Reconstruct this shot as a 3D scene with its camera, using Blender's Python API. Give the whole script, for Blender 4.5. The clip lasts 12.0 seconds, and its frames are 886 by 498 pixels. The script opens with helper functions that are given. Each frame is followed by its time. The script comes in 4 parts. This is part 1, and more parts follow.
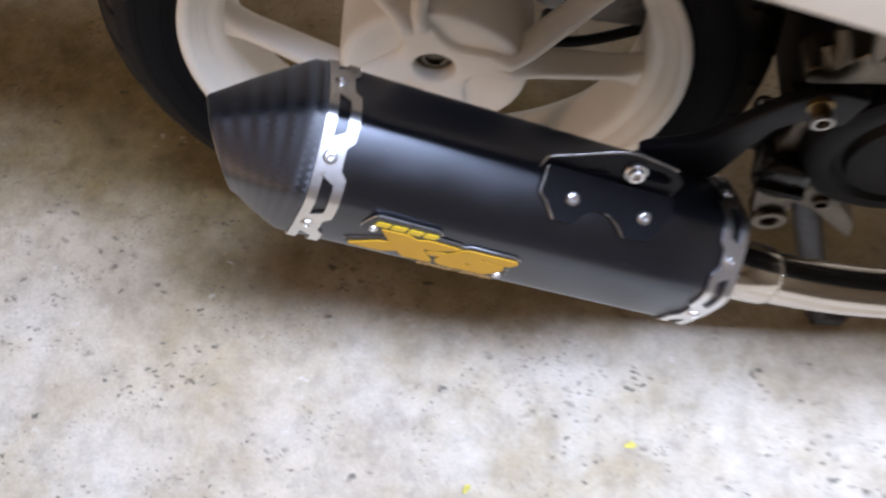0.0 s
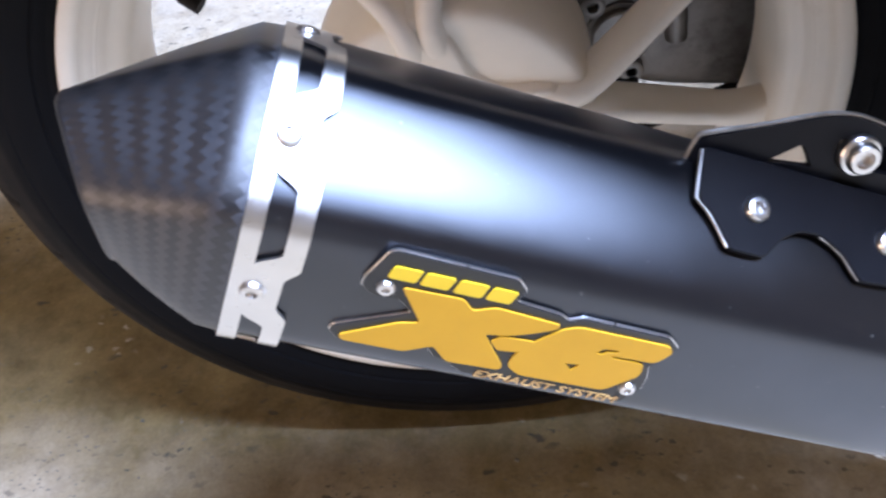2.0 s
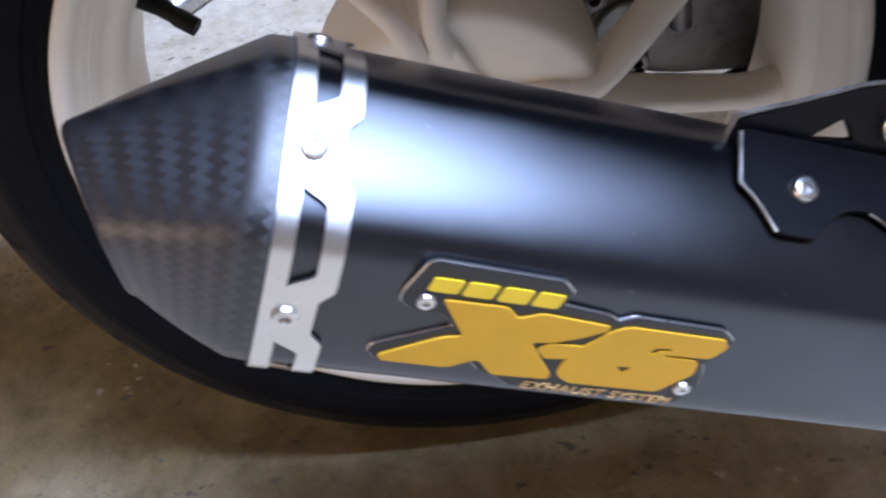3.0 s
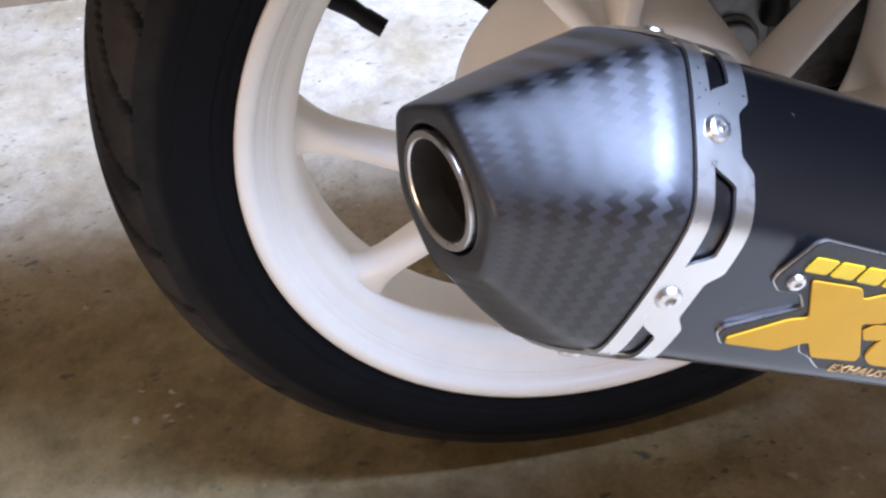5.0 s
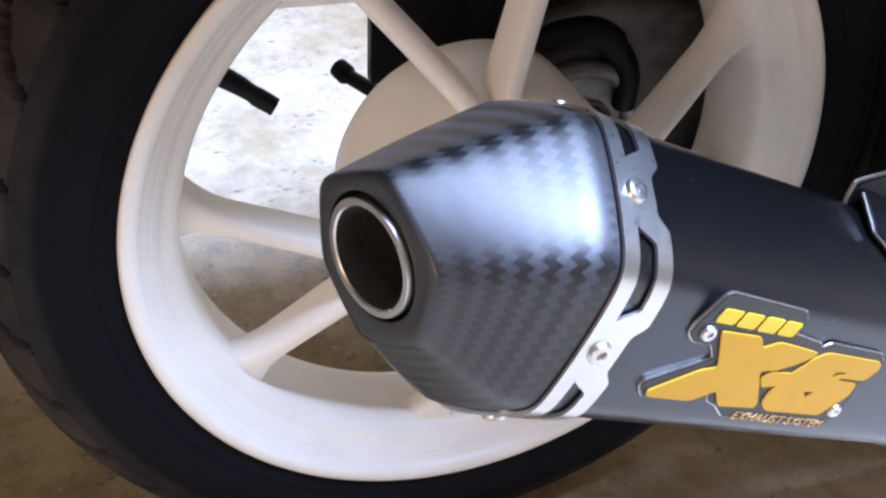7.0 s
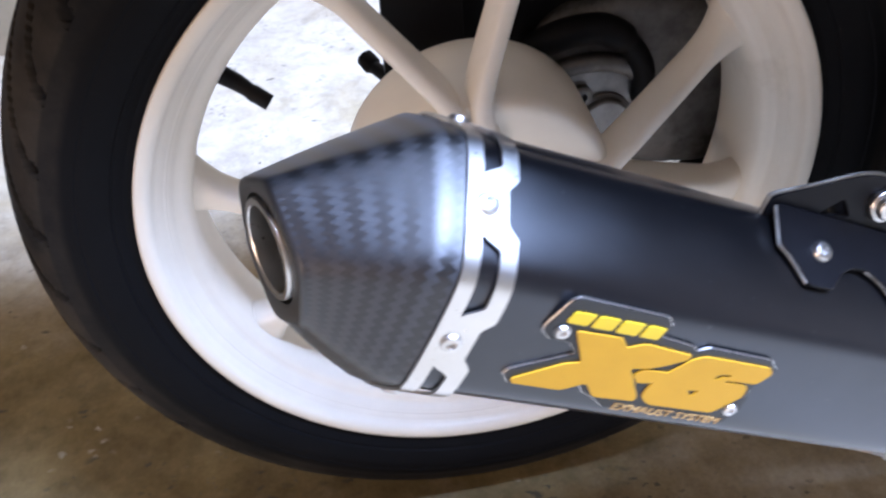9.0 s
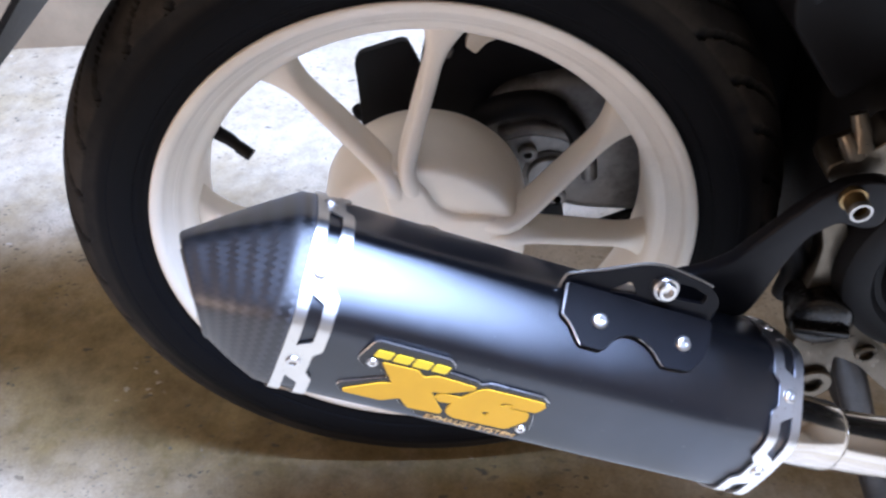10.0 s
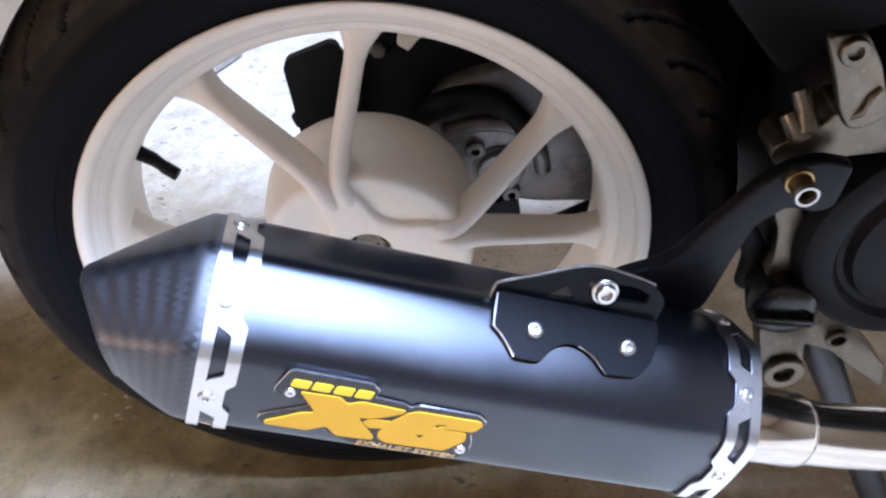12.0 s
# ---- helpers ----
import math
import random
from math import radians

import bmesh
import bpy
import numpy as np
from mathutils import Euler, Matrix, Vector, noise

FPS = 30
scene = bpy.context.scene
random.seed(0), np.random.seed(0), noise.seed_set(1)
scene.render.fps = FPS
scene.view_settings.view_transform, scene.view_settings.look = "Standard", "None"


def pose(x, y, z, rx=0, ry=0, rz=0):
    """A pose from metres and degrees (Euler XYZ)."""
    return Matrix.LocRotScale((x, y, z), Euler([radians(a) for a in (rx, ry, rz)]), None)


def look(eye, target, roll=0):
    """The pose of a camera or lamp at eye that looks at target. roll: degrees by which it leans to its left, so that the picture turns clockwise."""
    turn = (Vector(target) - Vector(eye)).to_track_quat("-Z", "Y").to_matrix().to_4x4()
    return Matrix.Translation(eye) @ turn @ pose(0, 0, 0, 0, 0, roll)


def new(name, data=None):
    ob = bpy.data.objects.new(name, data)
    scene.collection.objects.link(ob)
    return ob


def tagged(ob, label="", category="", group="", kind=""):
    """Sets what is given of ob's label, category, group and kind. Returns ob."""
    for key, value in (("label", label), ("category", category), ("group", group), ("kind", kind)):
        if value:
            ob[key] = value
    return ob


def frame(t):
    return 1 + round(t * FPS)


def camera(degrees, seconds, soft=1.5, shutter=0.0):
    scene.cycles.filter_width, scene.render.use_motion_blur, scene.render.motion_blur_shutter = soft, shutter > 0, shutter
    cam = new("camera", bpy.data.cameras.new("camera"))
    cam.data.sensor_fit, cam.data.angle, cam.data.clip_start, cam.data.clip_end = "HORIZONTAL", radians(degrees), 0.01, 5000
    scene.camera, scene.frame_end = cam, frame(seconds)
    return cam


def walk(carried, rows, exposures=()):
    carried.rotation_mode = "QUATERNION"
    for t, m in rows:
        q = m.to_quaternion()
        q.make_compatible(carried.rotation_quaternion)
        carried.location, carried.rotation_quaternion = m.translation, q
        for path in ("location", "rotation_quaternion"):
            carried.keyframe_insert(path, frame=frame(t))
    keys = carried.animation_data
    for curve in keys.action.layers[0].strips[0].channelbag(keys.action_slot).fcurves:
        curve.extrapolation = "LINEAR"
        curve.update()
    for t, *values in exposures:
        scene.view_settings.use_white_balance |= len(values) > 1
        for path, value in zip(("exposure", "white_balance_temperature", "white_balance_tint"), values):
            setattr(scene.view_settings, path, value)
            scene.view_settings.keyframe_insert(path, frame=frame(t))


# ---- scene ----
cam = camera(54.3, 12.0, soft=2.4, shutter=0.5)
PATH = [
    (0, (0.0583, -0.4004, 0.8149), (0.0259, -0.1908, 0.3621), -4.94),
    (0.5, (0.0327, -0.3672, 0.6855), (-0.0312, -0.1214, 0.2548), -9.56),
    (1, (0.0140, -0.3629, 0.6105), (-0.0597, -0.0265, 0.2480), -9.09),
    (1.5, (-0.0028, -0.3479, 0.5582), (-0.0392, 0.0054, 0.2062), -6.40),
    (2, (0.0149, -0.3477, 0.5398), (-0.0144, 0.0025, 0.1842), -7.75),
    (2.5, (0.0261, -0.3435, 0.5366), (-0.0008, 0.0065, 0.1804), -9.83),
    (3, (0.0008, -0.3381, 0.5301), (-0.0240, 0.0176, 0.1795), -11.64),
    (3.5, (-0.0492, -0.3209, 0.5550), (-0.0547, 0.0325, 0.2013), -10.89),
    (5.5, (-0.1628, -0.3321, 0.5300), (-0.0768, 0.0368, 0.2036), -0.47),
    (6, (-0.1738, -0.3253, 0.5361), (-0.0436, 0.0478, 0.2298), 2.14),
    (6.5, (-0.1791, -0.3267, 0.5280), (-0.0205, 0.0403, 0.2277), 4.22),
    (8.5, (-0.1489, -0.3449, 0.5387), (-0.0295, 0.0257, 0.2250), 1.76),
    (9, (-0.0972, -0.3760, 0.5668), (-0.0298, 0.0006, 0.2448), -1.12),
    (9.5, (-0.0325, -0.4301, 0.6325), (-0.0155, -0.0558, 0.3014), -1.99),
    (10, (0.0350, -0.4603, 0.6850), (0.0178, -0.0906, 0.3488), -4.06),
    (10.5, (0.0658, -0.4513, 0.6780), (0.0413, -0.0828, 0.3409), -5.83),
    (11, (0.0824, -0.4458, 0.6757), (0.0560, -0.0793, 0.3367), -7.56),
    (11.5, (0.0779, -0.4390, 0.6735), (0.0515, -0.0733, 0.3336), -8.62),
    (12, (0.0836, -0.4317, 0.6714), (0.0573, -0.0664, 0.3311), -8.91),
]
EXPOSURE = [(0.0, 0.02, 6250), (0.5, 0.15, 6200), (1.0, 0.72, 6150), (1.5, 0.77, 5880), (2.0, 0.73, 5680), (2.5, 0.42, 5650), (3.0, 0.24, 5620),
            (3.5, 0.58, 5620), (5.5, 0.66, 5700), (6.5, 0.72, 5650), (8.5, 0.78, 5560), (9.5, 0.88, 5450), (10.5, 0.94, 5400), (12.0, 0.97, 5400)]
walk(cam, [(t, look(eye, target, roll)) for t, eye, target, roll in PATH], [(t, stops, kelvin, 13) for t, stops, kelvin in EXPOSURE])

# ---------------------------------------------------------------- light
world = bpy.data.worlds.new("world")
scene.world = world
world.use_nodes = True
world.node_tree.nodes["Background"].inputs[0].default_value = (1.0, 0.62, 0.25, 1)
world.node_tree.nodes["Background"].inputs[1].default_value = 0.024


def area_lamp(name, eye, target, sx, sy, watts, colour):
    data = bpy.data.lights.new(name, "AREA")
    data.shape, data.size, data.size_y, data.energy, data.color = "RECTANGLE", sx, sy, watts, colour
    ob = new(name, data)
    ob.matrix_world = look(eye, target)
    return ob


area_lamp("ceiling_tube", (1.20, -0.60, 2.75), (1.20, -0.55, 0.0), 1.86, 0.58, 268, (0.64, 0.75, 1.0))
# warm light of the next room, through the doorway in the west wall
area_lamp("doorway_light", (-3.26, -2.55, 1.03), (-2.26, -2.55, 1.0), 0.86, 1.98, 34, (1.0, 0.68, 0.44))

# ---------------------------------------------------------------- materials


def nodes_of(name):
    m = bpy.data.materials.new(name)
    m.use_nodes = True
    nt = m.node_tree
    return m, nt, nt.nodes["Principled BSDF"]


def add(nt, kind, **values):
    n = nt.nodes.new(kind)
    for key, value in values.items():
        if key in n.inputs:
            n.inputs[key].default_value = value
    return n


def ramp(nt, source, stops):
    n = nt.nodes.new("ShaderNodeValToRGB")
    els = n.color_ramp.elements
    while len(els) < len(stops):
        els.new(0.5)
    for el, (pos, col) in zip(els, stops):
        el.position, el.color = pos, (*col, 1) if len(col) == 3 else col
    nt.links.new(source, n.inputs[0])
    return n


def grey(v):
    return (v, v, v)


def surface(name, base, rough=0.5, metal=0.0, vary=0.15, scale=40.0, bump=0.0, grain=400.0, coat=0.0, spec=0.5, dirt=None, rough_vary=0.08):
    """A plain surface with variation at two scales, fine relief and uneven gloss."""
    m, nt, p = nodes_of(name)
    co = nt.nodes.new("ShaderNodeTexCoord")
    big = add(nt, "ShaderNodeTexNoise", Scale=scale, Detail=5.0, Roughness=0.6)
    fine = add(nt, "ShaderNodeTexNoise", Scale=grain, Detail=3.0, Roughness=0.6)
    for n in (big, fine):
        nt.links.new(co.outputs["Object"], n.inputs["Vector"])
    lo = tuple(c * (1 - vary) for c in base)
    hi = tuple(min(1, c * (1 + vary)) for c in base)
    stops = [(0.3, lo), (0.7, hi)]
    r = ramp(nt, big.outputs["Fac"], stops)
    col = r.outputs[0]
    if dirt:
        dn = add(nt, "ShaderNodeTexNoise", Scale=scale * 0.45, Detail=7.0, Roughness=0.7)
        nt.links.new(co.outputs["Object"], dn.inputs["Vector"])
        dr = ramp(nt, dn.outputs["Fac"], [(dirt[1], grey(0)), (dirt[1] + 0.18, grey(dirt[2]))])
        mx = nt.nodes.new("ShaderNodeMix")
        mx.data_type = "RGBA"
        mx.inputs[7].default_value = (*dirt[0], 1)
        nt.links.new(dr.outputs[0], mx.inputs[0])
        nt.links.new(col, mx.inputs[6])
        col = mx.outputs[2]
    nt.links.new(col, p.inputs["Base Color"])
    rr = ramp(nt, fine.outputs["Fac"], [(0.3, grey(max(0.02, rough - rough_vary))), (0.7, grey(min(1, rough + rough_vary)))])
    nt.links.new(rr.outputs[0], p.inputs["Roughness"])
    p.inputs["Metallic"].default_value = metal
    p.inputs["Coat Weight"].default_value = coat
    p.inputs["Coat Roughness"].default_value = 0.1
    p.inputs["Specular IOR Level"].default_value = spec
    if bump:
        b = add(nt, "ShaderNodeBump", Strength=bump, Distance=0.001)
        nt.links.new(fine.outputs["Fac"], b.inputs["Height"])
        nt.links.new(b.outputs[0], p.inputs["Normal"])
    return m


def concrete_floor():
    m, nt, p = nodes_of("worn_concrete")
    co = nt.nodes.new("ShaderNodeTexCoord")
    v = co.outputs["Object"]

    def noise_at(scale, detail=6.0, rough=0.6, off=0.0):
        mp = nt.nodes.new("ShaderNodeMapping")
        mp.inputs["Location"].default_value = (off, off * 1.7, off * 0.3)
        nt.links.new(v, mp.inputs["Vector"])
        n = add(nt, "ShaderNodeTexNoise", Scale=scale, Detail=detail, Roughness=rough)
        nt.links.new(mp.outputs[0], n.inputs["Vector"])
        return n.outputs["Fac"]

    def mix(fac, a, b, kind="MIX"):
        x = nt.nodes.new("ShaderNodeMix")
        x.data_type, x.blend_type = "RGBA", kind
        for src, i in ((fac, 0), (a, 6), (b, 7)):
            if isinstance(src, (int, float)):
                x.inputs[i].default_value = src
            elif isinstance(src, tuple):
                x.inputs[i].default_value = (*src, 1)
            else:
                nt.links.new(src, x.inputs[i])
        return x.outputs[2]

    base = ramp(nt, noise_at(9, 8, 0.65), [(0.30, (0.41, 0.352, 0.270)), (0.52, (0.51, 0.452, 0.368)), (0.72, (0.58, 0.525, 0.442))]).outputs[0]
    cloud = ramp(nt, noise_at(2.3, 5, 0.55, 3.1), [(0.38, grey(0)), (0.62, grey(1))]).outputs[0]
    base = mix(cloud, base, mix(1.0, base, (0.88, 0.82, 0.72), "MULTIPLY"))
    ochre = ramp(nt, noise_at(5.5, 7, 0.7, 7.7), [(0.44, grey(0)), (0.66, grey(0.6))]).outputs[0]
    base = mix(ochre, base, (0.30, 0.225, 0.105))
    # ochre dust, oil and shade painted in under the scooter, with a ragged outline
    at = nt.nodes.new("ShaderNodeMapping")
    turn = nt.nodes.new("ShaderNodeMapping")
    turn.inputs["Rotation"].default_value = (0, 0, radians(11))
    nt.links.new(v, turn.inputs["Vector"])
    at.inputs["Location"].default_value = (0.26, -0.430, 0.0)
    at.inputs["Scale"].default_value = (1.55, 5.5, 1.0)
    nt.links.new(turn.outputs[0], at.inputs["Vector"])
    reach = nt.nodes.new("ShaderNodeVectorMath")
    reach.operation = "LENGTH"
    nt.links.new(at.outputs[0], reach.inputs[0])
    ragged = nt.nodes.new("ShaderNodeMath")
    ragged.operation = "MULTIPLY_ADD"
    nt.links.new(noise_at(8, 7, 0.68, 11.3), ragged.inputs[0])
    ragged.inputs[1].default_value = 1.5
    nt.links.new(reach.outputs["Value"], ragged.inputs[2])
    stain_shade = ramp(nt, noise_at(19, 6, 0.7, 13.8), [(0.34, (0.15, 0.106, 0.036)), (0.66, (0.29, 0.220, 0.095))]).outputs[0]
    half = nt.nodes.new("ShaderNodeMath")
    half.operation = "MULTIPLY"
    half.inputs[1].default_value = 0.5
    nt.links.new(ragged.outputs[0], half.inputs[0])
    stain_shade_mask = ramp(nt, half.outputs[0], [(0.66, grey(0.90)), (0.92, grey(0.0))])
    base = mix(stain_shade_mask.outputs[0], base, stain_shade)
    mottle = ramp(nt, noise_at(38, 6, 0.7, 9.4), [(0.36, grey(0.84)), (0.50, grey(1.0)), (0.66, grey(1.10))]).outputs[0]
    base = mix(1.0, base, mottle, "MULTIPLY")
    sand = ramp(nt, noise_at(260, 4, 0.7), [(0.35, grey(0.90)), (0.65, grey(1.05))]).outputs[0]
    base = mix(1.0, base, sand, "MULTIPLY")
    # aggregate: dark and pale chips of two sizes
    for scale, cut, colour, off, cover in ((52, 0.17, (0.085, 0.078, 0.060), 0.0, 0.56), (100, 0.20, (0.10, 0.092, 0.070), 1.3, 0.57), (170, 0.20, (0.18, 0.165, 0.13), 4.1, 0.57), (60, 0.15, (0.60, 0.55, 0.48), 2.2, 0.62)):
        mp = nt.nodes.new("ShaderNodeMapping")
        mp.inputs["Location"].default_value = (off, off, 0)
        mp.inputs["Scale"].default_value = (1.0, 1.9, 1.0)
        mp.inputs["Rotation"].default_value = (0, 0, 0.6 + off)
        warp = nt.nodes.new("ShaderNodeVectorMath")
        warp.operation = "MULTIPLY_ADD"
        wn = add(nt, "ShaderNodeTexNoise", Scale=scale * 1.6, Detail=3.0)
        nt.links.new(v, wn.inputs["Vector"])
        nt.links.new(wn.outputs["Color"], warp.inputs[0])
        warp.inputs[1].default_value = (0.9 / scale, 0.9 / scale, 0.0)
        nt.links.new(v, warp.inputs[2])
        nt.links.new(warp.outputs[0], mp.inputs["Vector"])
        vo = add(nt, "ShaderNodeTexVoronoi", Scale=scale)
        nt.links.new(mp.outputs[0], vo.inputs["Vector"])
        chip = ramp(nt, vo.outputs["Distance"], [(cut, grey(1)), (cut + 0.15, grey(0))]).outputs[0]
        patch = ramp(nt, noise_at(14, 3, 0.6, 5 + off), [(cover - 0.05, grey(0.04)), (cover + 0.05, grey(1))]).outputs[0]
        pick = nt.nodes.new("ShaderNodeSeparateColor")
        nt.links.new(vo.outputs["Color"], pick.inputs[0])
        some = ramp(nt, pick.outputs[0], [(0.50, grey(0)), (0.66, grey(0.85))]).outputs[0]
        fac = mix(1.0, mix(1.0, chip, patch, "MULTIPLY"), some, "MULTIPLY")
        base = mix(fac, base, colour)
    nt.links.new(base, p.inputs["Base Color"])
    rr = ramp(nt, noise_at(22, 6, 0.6, 2.0), [(0.3, grey(0.58)), (0.7, grey(0.85))])
    nt.links.new(rr.outputs[0], p.inputs["Roughness"])
    p.inputs["Specular IOR Level"].default_value = 0.3
    b1 = add(nt, "ShaderNodeBump", Strength=0.35, Distance=0.002)
    nt.links.new(noise_at(120, 6, 0.7), b1.inputs["Height"])
    b2 = add(nt, "ShaderNodeBump", Strength=0.4, Distance=0.01)
    nt.links.new(noise_at(7, 3, 0.5, 4.0), b2.inputs["Height"])
    nt.links.new(b1.outputs[0], b2.inputs["Normal"])
    nt.links.new(b2.outputs[0], p.inputs["Normal"])
    return m


def carbon_twill():
    """Clear-coated carbon cloth: a 2 x 2 weave that turns back on itself row by row."""
    m, nt, p = nodes_of("carbon_fibre")
    uv = nt.nodes.new("ShaderNodeUVMap")
    sep = nt.nodes.new("ShaderNodeSeparateXYZ")
    nt.links.new(uv.outputs[0], sep.inputs[0])

    def op(kind, a, b=None):
        n = nt.nodes.new("ShaderNodeMath")
        n.operation = kind
        for src, i in ((a, 0), (b, 1)):
            if src is None:
                continue
            if isinstance(src, (int, float)):
                n.inputs[i].default_value = src
            else:
                nt.links.new(src, n.inputs[i])
        return n.outputs[0]

    tri = op("MULTIPLY", op("PINGPONG", sep.outputs[1], 0.0024), 1.15)
    u = op("DIVIDE", op("ADD", op("ADD", sep.outputs[0], tri), 1.0), 0.0090)
    tow = op("LESS_THAN", op("FRACT", u), 0.5)
    strand = add(nt, "ShaderNodeTexNoise", Scale=900.0, Detail=2.0)
    co = nt.nodes.new("ShaderNodeTexCoord")
    nt.links.new(co.outputs["Object"], strand.inputs["Vector"])
    val = op("ADD", op("MULTIPLY", tow, 0.020), op("MULTIPLY", strand.outputs["Fac"], 0.022))
    col = nt.nodes.new("ShaderNodeCombineColor")
    nt.links.new(op("ADD", val, 0.0280), col.inputs[0])
    nt.links.new(op("ADD", val, 0.0287), col.inputs[1])
    nt.links.new(op("MULTIPLY", op("ADD", val, 0.0294), 1.10), col.inputs[2])
    nt.links.new(col.outputs[0], p.inputs["Base Color"])
    p.inputs["Metallic"].default_value = 0.85
    p.inputs["Roughness"].default_value = 0.50
    # the strands gleam across their own run: along the cap in one tow, round it in the next
    p.inputs["Anisotropic"].default_value = 0.60
    nt.links.new(op("MULTIPLY", tow, 0.25), p.inputs["Anisotropic Rotation"])
    run = nt.nodes.new("ShaderNodeTangent")
    run.direction_type = "UV_MAP"
    nt.links.new(run.outputs[0], p.inputs["Tangent"])
    p.inputs["Coat Weight"].default_value = 0.75
    p.inputs["Coat IOR"].default_value = 1.58
    p.inputs["Specular IOR Level"].default_value = 0.3
    smear = add(nt, "ShaderNodeTexNoise", Scale=35.0, Detail=5.0)
    nt.links.new(co.outputs["Object"], smear.inputs["Vector"])
    cr = ramp(nt, smear.outputs["Fac"], [(0.3, grey(0.34)), (0.7, grey(0.42))])
    nt.links.new(cr.outputs[0], p.inputs["Coat Roughness"])
    return m


def rubber_material():
    m, nt, p = nodes_of("tyre_rubber")
    co = nt.nodes.new("ShaderNodeTexCoord")
    a = add(nt, "ShaderNodeTexNoise", Scale=14.0, Detail=7.0, Roughness=0.65)
    f = add(nt, "ShaderNodeTexNoise", Scale=700.0, Detail=2.0)
    for n in (a, f):
        nt.links.new(co.outputs["Object"], n.inputs["Vector"])
    c = ramp(nt, a.outputs["Fac"], [(0.35, (0.003, 0.003, 0.004)), (0.62, (0.006, 0.006, 0.007)), (0.80, (0.018, 0.015, 0.012))])
    tread = nt.nodes.new("ShaderNodeAttribute")
    tread.attribute_name = "dust"
    patchy = ramp(nt, a.outputs["Fac"], [(0.38, grey(0.15)), (0.62, grey(1.0))])
    dust = nt.nodes.new("ShaderNodeMath")
    dust.operation = "MULTIPLY"
    nt.links.new(tread.outputs["Fac"], dust.inputs[0])
    nt.links.new(patchy.outputs[0], dust.inputs[1])
    worn = nt.nodes.new("ShaderNodeMix")
    worn.data_type = "RGBA"
    worn.inputs[7].default_value = (0.046, 0.038, 0.030, 1)
    nt.links.new(dust.outputs[0], worn.inputs[0])
    nt.links.new(c.outputs[0], worn.inputs[6])
    nt.links.new(worn.outputs[2], p.inputs["Base Color"])
    r = ramp(nt, a.outputs["Fac"], [(0.3, grey(0.55)), (0.7, grey(0.8))])
    nt.links.new(r.outputs[0], p.inputs["Roughness"])
    p.inputs["Specular IOR Level"].default_value = 0.08
    b = add(nt, "ShaderNodeBump", Strength=0.25, Distance=0.0006)
    nt.links.new(f.outputs["Fac"], b.inputs["Height"])
    nt.links.new(b.outputs[0], p.inputs["Normal"])
    return m


def anodised():
    """Satin black metal: a soft, even gloss over a dark ground, with faint rubbed patches."""
    m, nt, p = nodes_of("satin_black_anodised")
    out = nt.nodes["Material Output"]
    nt.nodes.remove(p)
    co = nt.nodes.new("ShaderNodeTexCoord")
    cloud = add(nt, "ShaderNodeTexNoise", Scale=26.0, Detail=5.0, Roughness=0.6)
    fine = add(nt, "ShaderNodeTexNoise", Scale=1500.0, Detail=2.0)
    for n in (cloud, fine):
        nt.links.new(co.outputs["Object"], n.inputs["Vector"])
    gloss = nt.nodes.new("ShaderNodeBsdfGlossy")
    gloss.distribution = "BECKMANN"
    tint = ramp(nt, cloud.outputs["Fac"], [(0.3, (0.040, 0.043, 0.049)), (0.7, (0.049, 0.052, 0.060))])
    graze = add(nt, "ShaderNodeFresnel", IOR=1.45)
    sheen = nt.nodes.new("ShaderNodeMix")
    sheen.data_type = "RGBA"
    sheen.inputs[7].default_value = (0.80, 0.82, 0.86, 1)
    nt.links.new(graze.outputs[0], sheen.inputs[0])
    nt.links.new(tint.outputs[0], sheen.inputs[6])
    nt.links.new(sheen.outputs[2], gloss.inputs["Color"])
    rough = ramp(nt, cloud.outputs["Fac"], [(0.3, grey(0.310)), (0.7, grey(0.345))])
    nt.links.new(rough.outputs[0], gloss.inputs["Roughness"])
    ground = nt.nodes.new("ShaderNodeBsdfDiffuse")
    lint = add(nt, "ShaderNodeTexNoise", Scale=330.0, Detail=1.0)
    nt.links.new(co.outputs["Object"], lint.inputs["Vector"])
    specks = ramp(nt, lint.outputs["Fac"], [(0.77, (0.006, 0.006, 0.007)), (0.82, (0.05, 0.05, 0.046))])
    nt.links.new(specks.outputs[0], ground.inputs["Color"])
    bump = add(nt, "ShaderNodeBump", Strength=0.02, Distance=0.001)
    nt.links.new(fine.outputs["Fac"], bump.inputs["Height"])
    nt.links.new(bump.outputs[0], gloss.inputs["Normal"])
    both = nt.nodes.new("ShaderNodeAddShader")
    nt.links.new(gloss.outputs[0], both.inputs[0])
    nt.links.new(ground.outputs[0], both.inputs[1])
    nt.links.new(both.outputs[0], out.inputs["Surface"])
    return m


FLOOR = concrete_floor()
WALL = surface("stained_render", (0.27, 0.212, 0.142), 0.85, vary=0.25, scale=6, bump=0.4, grain=120, dirt=((0.16, 0.15, 0.09), 0.5, 0.7))
CEILING = surface("ceiling_paint", (0.52, 0.43, 0.33), 0.9, vary=0.06, scale=4)
CREAM = surface("cream_wheel_paint", (0.82, 0.765, 0.675), 0.36, vary=0.05, scale=18, bump=0.06, grain=900, spec=0.45, dirt=((0.40, 0.34, 0.24), 0.60, 0.45))
BLACK_METAL = anodised()
STEEL = surface("brushed_stainless", (0.70, 0.69, 0.68), 0.30, metal=1.0, vary=0.05, scale=60, rough_vary=0.03)
